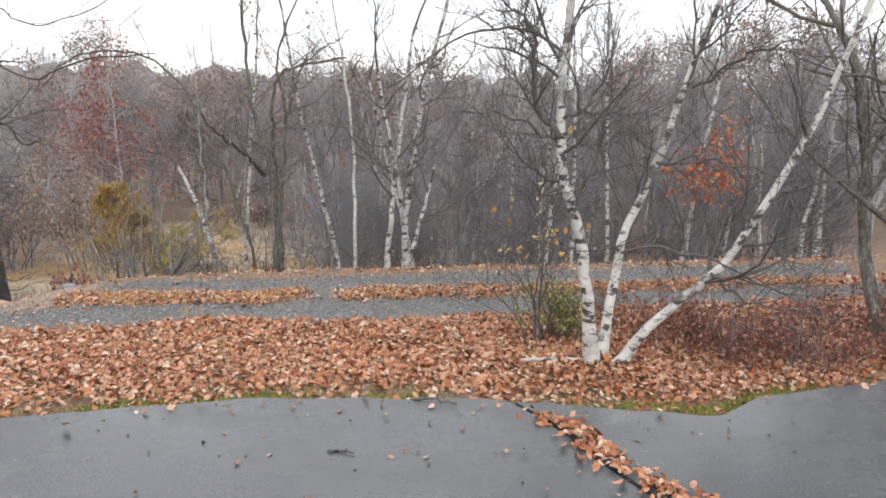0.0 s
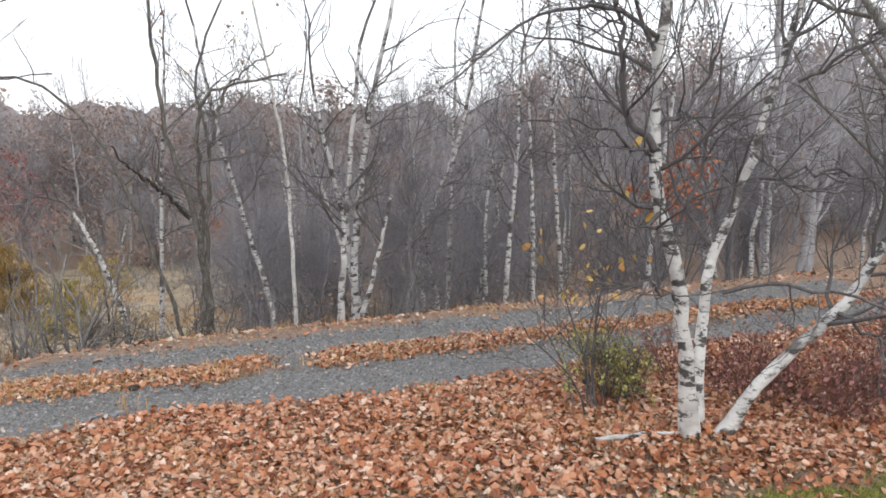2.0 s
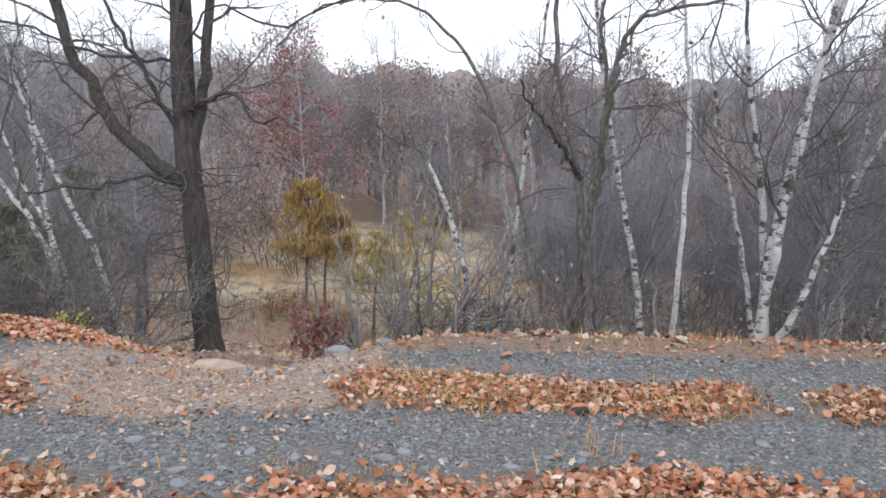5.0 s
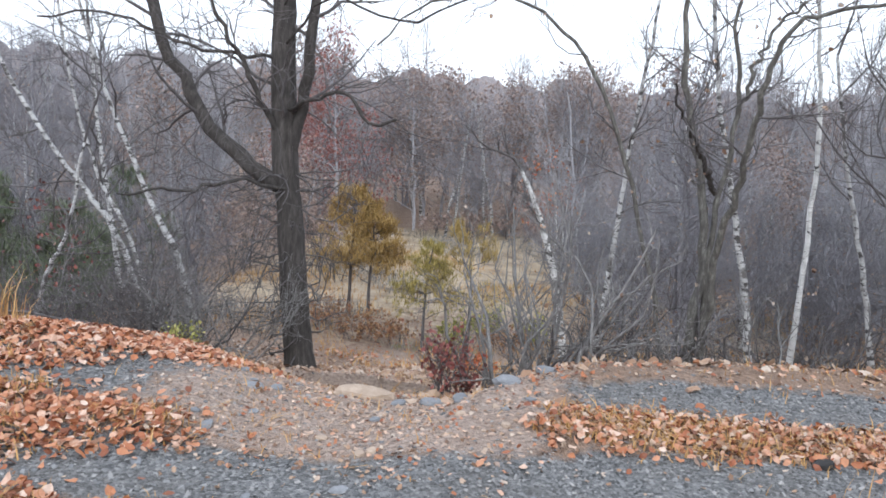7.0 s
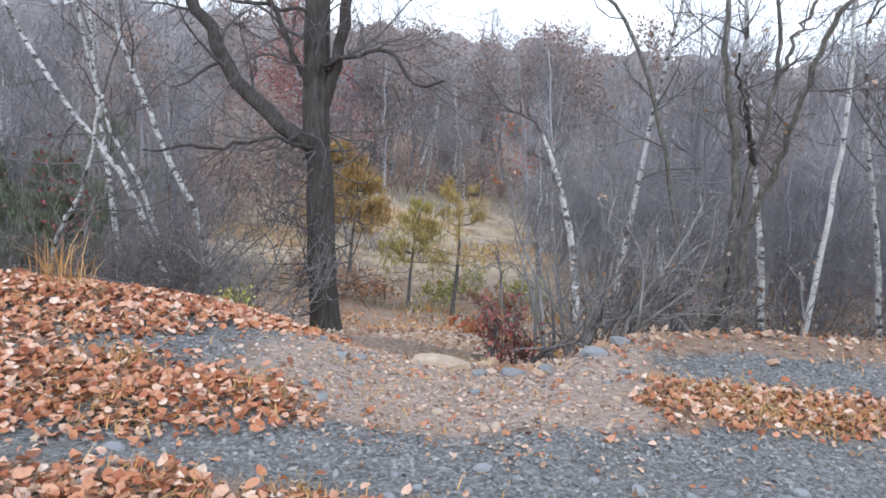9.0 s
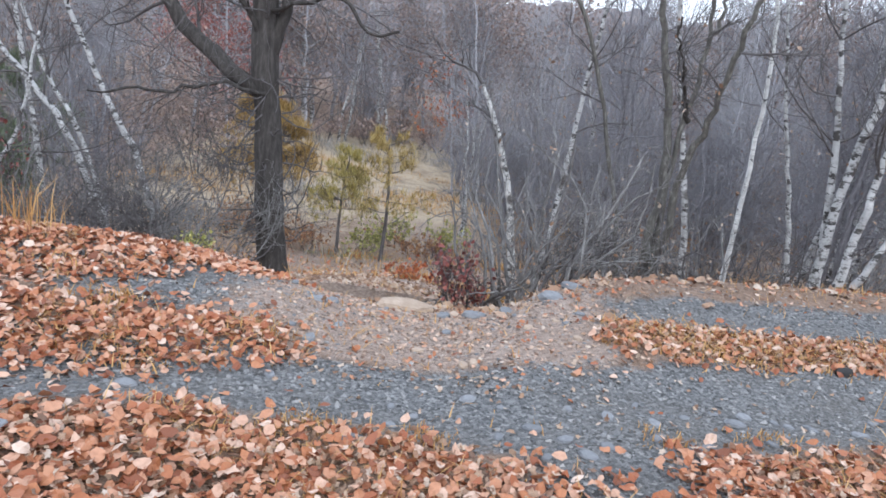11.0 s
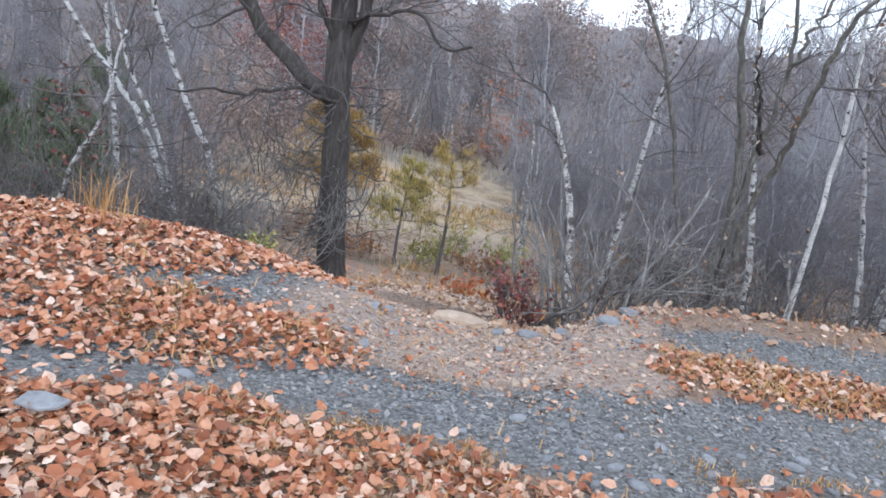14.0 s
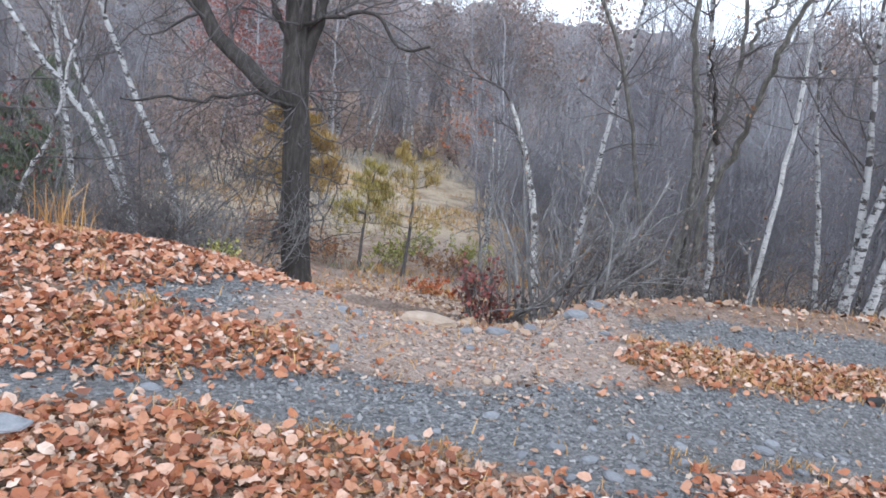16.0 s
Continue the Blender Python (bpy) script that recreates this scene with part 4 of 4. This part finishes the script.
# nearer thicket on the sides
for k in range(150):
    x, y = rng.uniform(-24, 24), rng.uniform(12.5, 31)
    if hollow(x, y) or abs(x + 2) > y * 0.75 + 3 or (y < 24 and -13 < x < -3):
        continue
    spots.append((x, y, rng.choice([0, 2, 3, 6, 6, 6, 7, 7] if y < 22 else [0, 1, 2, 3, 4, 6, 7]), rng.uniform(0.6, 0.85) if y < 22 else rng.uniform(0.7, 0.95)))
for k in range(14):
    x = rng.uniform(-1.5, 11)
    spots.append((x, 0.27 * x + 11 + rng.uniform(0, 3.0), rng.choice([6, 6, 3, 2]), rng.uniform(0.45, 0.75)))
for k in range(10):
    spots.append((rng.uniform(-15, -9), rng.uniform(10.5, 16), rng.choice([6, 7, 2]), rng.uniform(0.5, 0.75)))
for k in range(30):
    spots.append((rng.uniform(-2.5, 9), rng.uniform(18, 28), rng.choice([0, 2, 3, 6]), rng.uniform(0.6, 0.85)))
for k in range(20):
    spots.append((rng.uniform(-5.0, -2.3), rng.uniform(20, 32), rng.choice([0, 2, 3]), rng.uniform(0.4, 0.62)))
for x, y, k, s in spots:
    plant(int(k), x, y, s, rng)
for x, y, k, s in [(-13.4, 31, 5, 1.05), (-15.2, 32, 5, 1.0), (-5, 40, 4, 1.25), (-4, 41, 4, 1.2), (-9, 36.5, 7, 0.9), (-7.5, 36, 7, 0.8), (6.3, 13.5, 0, 1.1), (7.2, 14, 1, 1.15)]:
    plant(k, x, y, s, rng)
for t in KINDS:
    for ob in (*t.children_recursive, t):
        bpy.data.objects.remove(ob)


def far_ridge():
    """A wooded ridge far beyond the hollow."""
    rng = np.random.default_rng(400)
    g = Geo()
    a = np.radians(np.arange(-180, 180, 0.25))
    n = len(a)
    rows = np.linspace(0, 1, 9)
    top = 2.0 + 0.7 * np.abs(np.sin(a * 19)) + 0.8 * np.abs(np.sin(a * 31 + 1)) + 0.5 * np.abs(np.sin(a * 67 + 2)) + rng.normal(0, 0.1, n)
    v = np.concatenate([np.stack([-2 + (62 + 5 * s + 0.5 * np.sin(a * 40 + 3 * s)) * np.sin(a), 3 + (62 + 5 * s + 0.5 * np.sin(a * 40 + 3 * s)) * np.cos(a), -5 + (top + 5) * s], 1) for s in rows])
    f = [(i * n + j, i * n + (j + 1) % n, (i + 1) * n + (j + 1) % n, (i + 1) * n + j) for i in range(8) for j in range(n)]
    g.add(v, f)
    n_ = Nodes("ridge_wood", 0.95, 0.1)
    n_.color(n_.ramp(n_.noise(1.0, 6, 0.75, n_.coords(1.6, 1.6, 0.35)), (0.3, (0.2, 0.175, 0.178)), (0.5, (0.29, 0.26, 0.262)), (0.7, (0.38, 0.33, 0.31))))
    n_.bump(n_.noise(1.0, 5, 0.7, n_.coords(3, 3, 1)), 0.5, 0.3)
    tagged(g.make("backdrop", n_.m, None), "grey-brown wooded ridge closing the distance", "woods", kind="structure")


far_ridge()


# ---- stones ----
def stone(label, x, y, sx, sy, sz, seed, material, turn=0.0, sink=0.35, name="stone", group="loose stones on the track"):
    rng = np.random.default_rng(seed)
    bm = bmesh.new()
    bmesh.ops.create_icosphere(bm, subdivisions=2, radius=0.5)
    for v in bm.verts:
        d = v.co.copy()
        f = 1 + 0.22 * noise.noise(d * 2.2 + Vector((seed * 3.7, 0, 0))) + 0.1 * noise.noise(d * 5 + Vector((0, seed * 1.3, 0)))
        v.co = Vector((d.x * sx * f, d.y * sy * f, max(-0.5, min(0.42, d.z * 1.4)) * sz * f))
    me = bpy.data.meshes.new(name)
    bm.to_mesh(me)
    bm.free()
    me.materials.append(material)
    ob = new(name, me)
    ob.matrix_basis = Matrix.LocRotScale((x, y, zl(x, y) + sz * (0.5 - sink)), Euler((rng.normal(0, 0.08), rng.normal(0, 0.08), turn)), None)
    return tagged(ob, label, "stone", group)


stone("flat tan rock slab at the head of the cut", -4.16, 6.86, 0.34, 0.16, 0.09, 1, M_TANSTONE, 0.25, name="rock", group="")


def slab(label, x, y, outline, thick, lift, turn, material):
    """A flat split stone with a straight-edged outline and chipped rims."""
    bm = bmesh.new()
    face = bm.faces.new([bm.verts.new((a, b, 0)) for a, b in outline])
    top = bmesh.ops.extrude_face_region(bm, geom=[face])["geom"]
    for g in top:
        if isinstance(g, bmesh.types.BMVert):
            g.co = Vector((g.co.x * 0.96, g.co.y * 0.96, thick))
    bmesh.ops.recalc_face_normals(bm, faces=bm.faces)
    bmesh.ops.bevel(bm, geom=list(bm.edges), offset=thick * 0.22, segments=1, affect="EDGES")
    me = bpy.data.meshes.new("stone")
    bm.to_mesh(me)
    bm.free()
    me.materials.append(material)
    ob = new("stone", me)
    ob.matrix_basis = Matrix.LocRotScale((x, y, zl(x, y) + lift), Euler((0.06, 0.03, turn)), None)
    tagged(ob, label, "stone")


slab("flat angular grey slate piece among fallen leaves", -5.06, 4.6, [(-0.065, -0.035), (0.012, -0.046), (0.055, -0.02), (0.068, 0.024), (-0.013, 0.042), (-0.055, 0.028)], 0.011, 0.045, 0.15, M_SLATE)
stone("small dark rounded stone on the gravel", -2.08, 6.27, 0.09, 0.06, 0.05, 3, M_DARKSTONE, 0.2)
for k, (x, y, s) in enumerate([(-2.78, 5.55, 0.07), (-4.15, 5.03, 0.06), (-3.38, 5.1, 0.06), (-2.95, 5.3, 0.06), (-3.1, 5.45, 0.05), (-4.9, 5.1, 0.06), (-4.45, 5.75, 0.06), (-3.55, 5.25, 0.07), (-3.05, 4.95, 0.06), (-3.3, 4.8, 0.08),
                               (-3.4, 6.75, 0.12), (-3.62, 6.7, 0.1), (-3.78, 6.8, 0.12), (-3.95, 6.75, 0.08), (-3.25, 7.15, 0.12), (-4.55, 6.35, 0.09), (-4.5, 6.5, 0.07), (-2.3, 5.6, 0.06), (-2.05, 5.75, 0.05), (-1.3, 6.25, 0.05)]):
    stone("loose flat grey stone on the gravel", x, y, s * 1.25, s * 0.85, s * 0.4, 20 + k, M_SLATE, k * 1.3)


rng = np.random.default_rng(450)
for k in range(46):
    x, y = rng.uniform(-4.75, -3.25), rng.uniform(5.75, 8.3)
    s = rng.uniform(0.018, 0.045)
    stone("loose pale stone on the floor of the cut", x, y, s * 1.3, s * 0.9, s * 0.5, 60 + k, (M_TANSTONE, M_SLATE)[k % 2], k * 1.3, group="stones in the cut")
for k in range(34):
    x, y = rng.uniform(-4.6, -1.6), 0
    y = float(rut_1_near(x)) + rng.uniform(-0.12, 0.4)
    s = rng.uniform(0.025, 0.06)
    stone("loose flat grey stone on the gravel", x, y, s * 1.3, s * 0.85, s * 0.42, 120 + k, M_SLATE, k * 1.7)


# ---- fallen leaves, chips, grass ----
def scatter(n, x0, x1, y0, y1, weight, rng):
    x, y = rng.uniform(x0, x1, n), rng.uniform(y0, y1, n)
    keep = rng.uniform(0, 1, n) < weight(x, y)
    return x[keep], y[keep]


def ragged(x, y, s=5.0, seed=1.0):
    return 0.5 + 0.5 * wave(x, y, s, seed)


def surface(x, y):
    pad = (y < asphalt_edge(x)) & (y > -9)
    return np.where(pad, 0.103, land(x, y))


def sig(v, k=12.0):
    return 1 / (1 + np.exp(-v * k))


def bank_weight(x, y):
    """The deep drift of leaves between the asphalt and the track."""
    w = sig(y - asphalt_edge(x) - 0.2 - 0.2 * ragged(x, y, 3, 2)) * sig(rut_1_near(x) - 0.1 * ragged(x, y, 3.4, 5) - y, 25)
    w *= 1 - 0.92 * np.exp(-(((x + 3.27) / 0.2) ** 4)) * sig(y - 4.8 + 0.15 * ragged(x, y, 4, 7))
    thin = 0.45 + 0.55 * np.clip(0.25 + 1.3 * ragged(x, y, 2.2, 9), 0, 1)
    return w * np.where(x > -2.4, thin, 0.95)


def strip_weight(x, y):
    """The strip between the wheel tracks."""
    w = sig(y - strip_near(x) + 0.06 * wave(x, y, 6, 3), 25) * sig(strip_far(x) - 0.02 - y + 0.06 * wave(x, y, 5, 1), 25)
    w *= 1 - 0.93 * np.exp(-(((x + 1.12) / 0.24) ** 4))
    cut = (x > -6) & (x < -3.2 + 0.06 * np.sin(y * 20))
    return np.where(cut, 0.03, w)


def crest_weight(x, y):
    w = sig(y - rut_2_far(x) - 0.02, 14) * sig(crest(x) + 0.5 - y, 6) * np.clip(0.25 + 0.75 * ragged(x, y, 3.2, 3), 0, 1)
    w = np.where(x < -4.7, sig(y - np.interp(x, (-6.2, -5.57, -5.37, -5.15, -4.97, -4.8), (5.62, 5.8, 5.98, 6.1, 6.32, 6.6)) + 0.05 * wave(x, y, 4, 2), 20) * sig(crest(x) + 0.7 - y, 5) * sig(-4.75 - x, 7), w * 0.75)
    return np.where((x > -4.7) & (x < -3.35), 0.02, w)


def left_weight(x, y):
    return sig(y - 5.2 - 0.4 * (x + 5.2) + 0.08 * wave(x, y, 4, 6), 16) * sig(5.7 + 0.1 * (x + 5) - y + 0.05 * wave(x, y, 5, 4), 20) * sig(-4.52 - x + 0.1 * wave(x, y, 6, 2), 14) * (0.55 + 0.45 * ragged(x, y, 4.5, 3))


def seam_weight(x, y):
    return np.exp(-((x - seam(y) - 0.04) / (0.07 + 0.04 * ragged(x, y, 4, 3))) ** 2) * (y < 3.8)


def litter(name, label, material, n, box, weight, size, rng, pile=0.045, tilt=0.42, outline=LEAF_A):
    x, y = scatter(n, *box, weight, rng)
    lift = rng.uniform(0.004, pile, len(x)) * (0.4 + 0.6 * ragged(x, y, 6, 8))
    g = Geo()
    leaves(g, np.stack([x, y, surface(x, y) + lift], 1), size, rng, tilt, outline)
    tagged(g.make(name, material, None, smooth=False), label, "leaves", kind="stuff")


rng = np.random.default_rng(500)
litter("fallen_leaves", "deep drift of orange and salmon fallen leaves beside the track", M_LITTER, 215000, (-9, 5.5, 1.5, 7.4), lambda x, y: bank_weight(x, y) * np.where(x < -7, 0.4, 0.85), 0.044, rng, tilt=0.42)
litter("fallen_leaves", "lobed brown fallen leaves mixed into the drift", M_LITTER, 40000, (-11, 6.5, 1.2, 7.6), lambda x, y: bank_weight(x, y) * (0.12 + 0.5 * (x > -2.4)), 0.06, rng, outline=LEAF_B)
litter("fallen_leaves", "strip of orange leaves between the wheel tracks", M_LITTER, 62000, (-3.4, 5, 5.5, 8.6), lambda x, y: strip_weight(x, y) * (0.35 + 0.65 * ragged(x, y, 5, 7)), 0.041, rng, 0.04)
litter("fallen_leaves", "leaves along the crest of the bank", M_LITTER, 17000, (-8.5, 5, 5.4, 10), crest_weight, 0.038, rng, 0.025)
litter("fallen_leaves", "thick orange leaves on the crest beyond the cut", M_LITTER, 17500, (-9, -4.7, 5.5, 7.6), crest_weight, 0.042, rng)
litter("fallen_leaves", "dull scraps along the crest of the bank", M_LITTER_DULL, 15000, (-4, 5, 6.4, 10), crest_weight, 0.026, rng, 0.015)
litter("fallen_leaves", "patch of orange leaves by the washed-out cut", M_LITTER, 19000, (-7.5, -4, 4.4, 6.2), left_weight, 0.042, rng)
litter("fallen_leaves", "brown leaves caught in the asphalt seam", M_LITTER, 34000, (0.3, 3.4, -1.2, 3.9), seam_weight, 0.046, rng, 0.035)
litter("fallen_leaves", "scattered dull leaf scraps on dirt and gravel", M_LITTER_DULL, 42000, (-7, 4.5, 4.6, 9.5), lambda x, y: 0.035 + 0.5 * np.exp(-(((x + 4.1) / 0.8) ** 2)) * (y > 5.5), 0.022, rng, 0.008, 0.3)
litter("fallen_leaves", "orange leaf scraps trodden into the cut", M_LITTER, 9000, (-5, -2.9, 5.5, 9), lambda x, y: 0.16 * np.exp(-(((x + 4.0) / 0.75) ** 2)) * (0.3 + 0.7 * ragged(x, y, 5, 4)), 0.026, rng, 0.01, 0.35, LEAF_B)
litter("leaf_crumbs", "dark wet crumbs and leaf bits on the asphalt", M_CRUMB, 900, (-5, 5, -1, 4.3), lambda x, y: (y < asphalt_edge(x) - 0.02) * (0.25 + 0.75 * sig(y - asphalt_edge(x) + 0.5, 5)), 0.022, rng, 0.008, 0.3, LEAF_B)
litter("fallen_leaves", "dull brown leaves down the path below the cut", M_LITTER_DULL, 15000, (-8, -3.2, 7.5, 17.5), lambda x, y: 0.7 * np.exp(-(((x + 4.7 + 0.16 * (y - 8)) / (0.9 + 0.09 * np.clip(y - 8, 0, 9))) ** 2)) * ragged(x, y, 1.3, 4), 0.06, rng, 0.02)
litter("fallen_leaves", "orange-brown leaves under the small pines", M_LITTER, 7000, (-10, -3, 12.5, 21), lambda x, y: 0.8 * np.exp(-(((x + 6.2) / 2.0) ** 2 + ((y - 16.5) / 2.4) ** 2)) * ragged(x, y, 1.1, 5), 0.085, rng, 0.03)
litter("fallen_leaves", "few pale leaves lying on the wet asphalt", M_LITTER_DULL, 300, (-4, 4, 0.5, 4), lambda x, y: (y < asphalt_edge(x)) * 0.6, 0.032, rng, 0.012, 0.2, LEAF_B)
litter("fallen_leaves", "brown leaf cover on the slope below the bank", M_LITTER_DULL, 26000, (-12, 10, 6.5, 16), lambda x, y: sig(y - crest(x) - 0.3, 4) * 0.7 * (1 - 0.9 * np.exp(-(((x + 4.65 + 0.16 * (y - 8)) / (0.75 + 0.09 * np.clip(y - 8, 0, 9))) ** 4))), 0.075, rng, 0.03)


litter("fallen_leaves", "small broken leaf scraps among the drift", M_LITTER_DULL, 60000, (-7, 4.5, 3.2, 7.6), lambda x, y: np.maximum(bank_weight(x, y), strip_weight(x, y)) * 0.7, 0.028, rng, 0.05, 0.6, LEAF_B)


def build_chips(label, material, seed, n, box, w, big):
    rng = np.random.default_rng(seed)
    x, y = scatter(n, *box, w, rng)
    n = len(x)
    s = 0.0065 + big * rng.uniform(0, 1, n) ** 5
    base = np.array([(-0.6, -0.5, 0), (0.5, -0.6, 0), (0.7, 0.4, 0), (-0.4, 0.6, 0), (-0.4, -0.3, 0.5), (0.35, -0.35, 0.42), (0.4, 0.3, 0.5), (-0.3, 0.38, 0.4)])
    v = base[None] * np.array([1.25, 0.85, 0.75]) + rng.normal(0, 0.17, (n, 8, 3))
    tip = rng.normal(0, 0.28, n)[:, None]
    v[..., 2] += v[..., 0] * tip
    a = rng.uniform(0, 6.283, n)
    c, si = np.cos(a), np.sin(a)
    v = np.stack([v[..., 0] * c[:, None] - v[..., 1] * si[:, None], v[..., 0] * si[:, None] + v[..., 1] * c[:, None], v[..., 2]], 2) * s[:, None, None]
    v += np.stack([x, y, land(x, y) - 0.003], 1)[:, None]
    g = Geo()
    g.add_many(v, [(4, 5, 6, 7), (0, 1, 5, 4), (1, 2, 6, 5), (2, 3, 7, 6), (3, 0, 4, 7)])
    tagged(g.make("gravel", material, None, smooth=False), label, "gravel", kind="stuff")


build_chips("loose grey slate chips of the wheel tracks", M_CHIPS, 510, 130000, (-6.2, 3.5, 4.5, 8.6), lambda x, y: np.clip(zones(x, y)["gravel"] * 0.95 + 0.07 * zones(x, y)["dirt"], 0.02, 1), 0.013)
build_chips("loose pinkish-tan stone chips on the floor of the cut", M_TANCHIPS, 511, 95000, (-6.4, -2.8, 5.5, 14.0), lambda x, y: np.clip(np.maximum(zones(x, y)["dirt"], np.exp(-(((x + 4.55 + 0.14 * (y - 8)) / 0.8) ** 2)) * (y > 7)) * (0.3 + 0.7 * ragged(x, y, 4, 6)), 0, 1), 0.014)


def grass(name, label, material, n, box, weight, height, width, rng, lean=0.6):
    x, y = scatter(n, *box, weight, rng)
    g = Geo()
    blades(g, np.stack([x, y, land(x, y) - 0.005], 1), height, width, rng, lean)
    tagged(g.make(name, material, None, smooth=False), label, "grass", kind="stuff")


rng = np.random.default_rng(520)
grass("moss", "bright green moss along the asphalt edge", M_MOSS, 60000, (-3, 4, 3.3, 5.2), lambda x, y: np.clip(zones(x, y)["moss"] * 1.1, 0, 1), 0.03, 0.005, rng)
grass("dry_grass", "thin straw-coloured grass through the leaves", M_STRAW, 26000, (-6.5, 4.5, 3.6, 9.0), lambda x, y: 0.5 * np.clip(wave(x, y, 3.2, 5) * 1.8 - 0.3, 0, 1) * (1 - zones(x, y)["gravel"]), 0.045, 0.0045, rng, 1.1)
grass("dry_grass", "short orange grass through the leaf strip", M_STRAW, 110000, (-5.5, 4, 5.2, 8.2), lambda x, y: np.maximum(strip_weight(x, y), left_weight(x, y)) * np.clip(1.4 * ragged(x, y, 3.5, 2) - 0.3, 0, 1), 0.045, 0.006, rng, 1.3)
grass("dry_grass", "short straw-orange grass among the bank leaves", M_STRAW, 60000, (-6.5, 4, 3.6, 6.6), lambda x, y: bank_weight(x, y) * np.clip(wave(x, y, 2.6, 8) * 1.6 - 0.1, 0, 1), 0.042, 0.005, rng, 1.2)
grass("dry_grass", "dry grass along the crest", M_STRAW, 26000, (-7, 4, 5.8, 9.2), lambda x, y: crest_weight(x, y) * np.clip(wave(x, y, 3.1, 4) * 1.6 + 0.1, 0, 1), 0.06, 0.0045, rng, 0.9)
grass("dry_grass", "faded grass over the floor of the hollow", M_STRAW, 40000, (-14, 3, 11, 30), lambda x, y: np.clip(wave(x, y, 0.9, 3) + 0.2, 0, 1), 0.16, 0.018, rng, 0.8)
grass("weeds", "low grey dead weeds over the floor of the hollow", M_WEED, 60000, (-16, 6, 17, 37), lambda x, y: np.clip(wave(x, y, 0.7, 5) * 1.6 - 0.1, 0, 1), 0.3, 0.02, rng, 0.9)
tufts = [(-6.02, 6.4, 0.25, 70), (-3.08, 6.2, 0.035, 160), (-4.3, 5.08, 0.03, 160), (-5.25, 5.75, 0.045, 120), (-0.2, 5.9, 0.05, 90), (-1.98, 5.85, 0.17, 12), (-4.62, 5.7, 0.04, 140), (-3.9, 5.1, 0.03, 90), (-3.1, 5.3, 0.03, 90), (-2.7, 5.45, 0.03, 90)]
for x, y, h, n in tufts:
    g = Geo()
    p = rng.normal(0, 0.04 + h * 0.02, (n, 2)) * (1.6, 1.0) + (x, y)
    blades(g, np.stack([p[:, 0], p[:, 1], land(p[:, 0], p[:, 1]) - 0.005], 1), h, 0.005, rng, 0.45)
    tagged(g.make("grass_tuft", M_STRAW, None, smooth=False), "dry orange-brown grass tuft", "grass", "tufts by the track", "stuff")


# ---- fallen wood ----
def fallen(name, label, points, r, material, seed):
    rng = np.random.default_rng(seed)
    g = Geo()
    stem(g, [(x, y, float(surface(np.array(x), np.array(y))) + r * 0.9 + dz) for x, y, dz in points], r, r * 0.55, rng, 14, 7, 0.004)
    tagged(g.make(name, material), label, "branch")


fallen("fallen_branch", "pale fallen birch branch lying on leaves", [(0.52, 4.8, 0.0), (0.7, 4.76, 0.008), (0.93, 4.68, 0.01)], 0.017, M_BIRCH_FAR, 1)
fallen("stick", "dark wet stick on the asphalt edge", [(-0.25, 3.97, 0.0), (-0.05, 3.95, 0.004), (0.12, 3.9, 0.0)], 0.009, M_TWIG, 2)
fallen("stick", "short dark stick on wet asphalt", [(-0.46, 3.3, 0.0), (-0.4, 3.3, 0.002), (-0.34, 3.28, 0.0)], 0.008, M_TWIG, 3)
fallen("fallen_branch", "bare grey branch lying along the bank", [(-6.9, 6.9, 0.05), (-6.3, 6.75, 0.06), (-5.7, 6.75, 0.02)], 0.011, M_TWIG, 4)


# ---- single leaves on top of the drift, nearest the walk's end ----
def single_leaves():
    rng = np.random.default_rng(600)
    shapes = []
    for k in range(8):
        g = Geo()
        leaves(g, [(0, 0, 0)], 0.046, rng, 0.12, LEAF_A if k < 6 else LEAF_B, 0.7)
        ob = g.make("leaf", M_LITTER_ONE)
        shapes.append(ob.data)
        bpy.data.objects.remove(ob)
    home = bpy.data.objects["ground"]
    x, y = scatter(700, -5.3, -2.2, 4.1, 5.4, bank_weight, rng)
    for a, b in list(zip(x, y))[:290]:
        ob = new("leaf", shapes[rng.integers(8)])
        ob.parent = home
        ob.matrix_basis = Matrix.LocRotScale((a, b, float(land(a, b)) + rng.uniform(0.035, 0.055)), Euler((rng.normal(0, 0.3), rng.normal(0, 0.3), rng.uniform(0, 6.28))), (rng.uniform(0.75, 1.2),) * 3)


single_leaves()
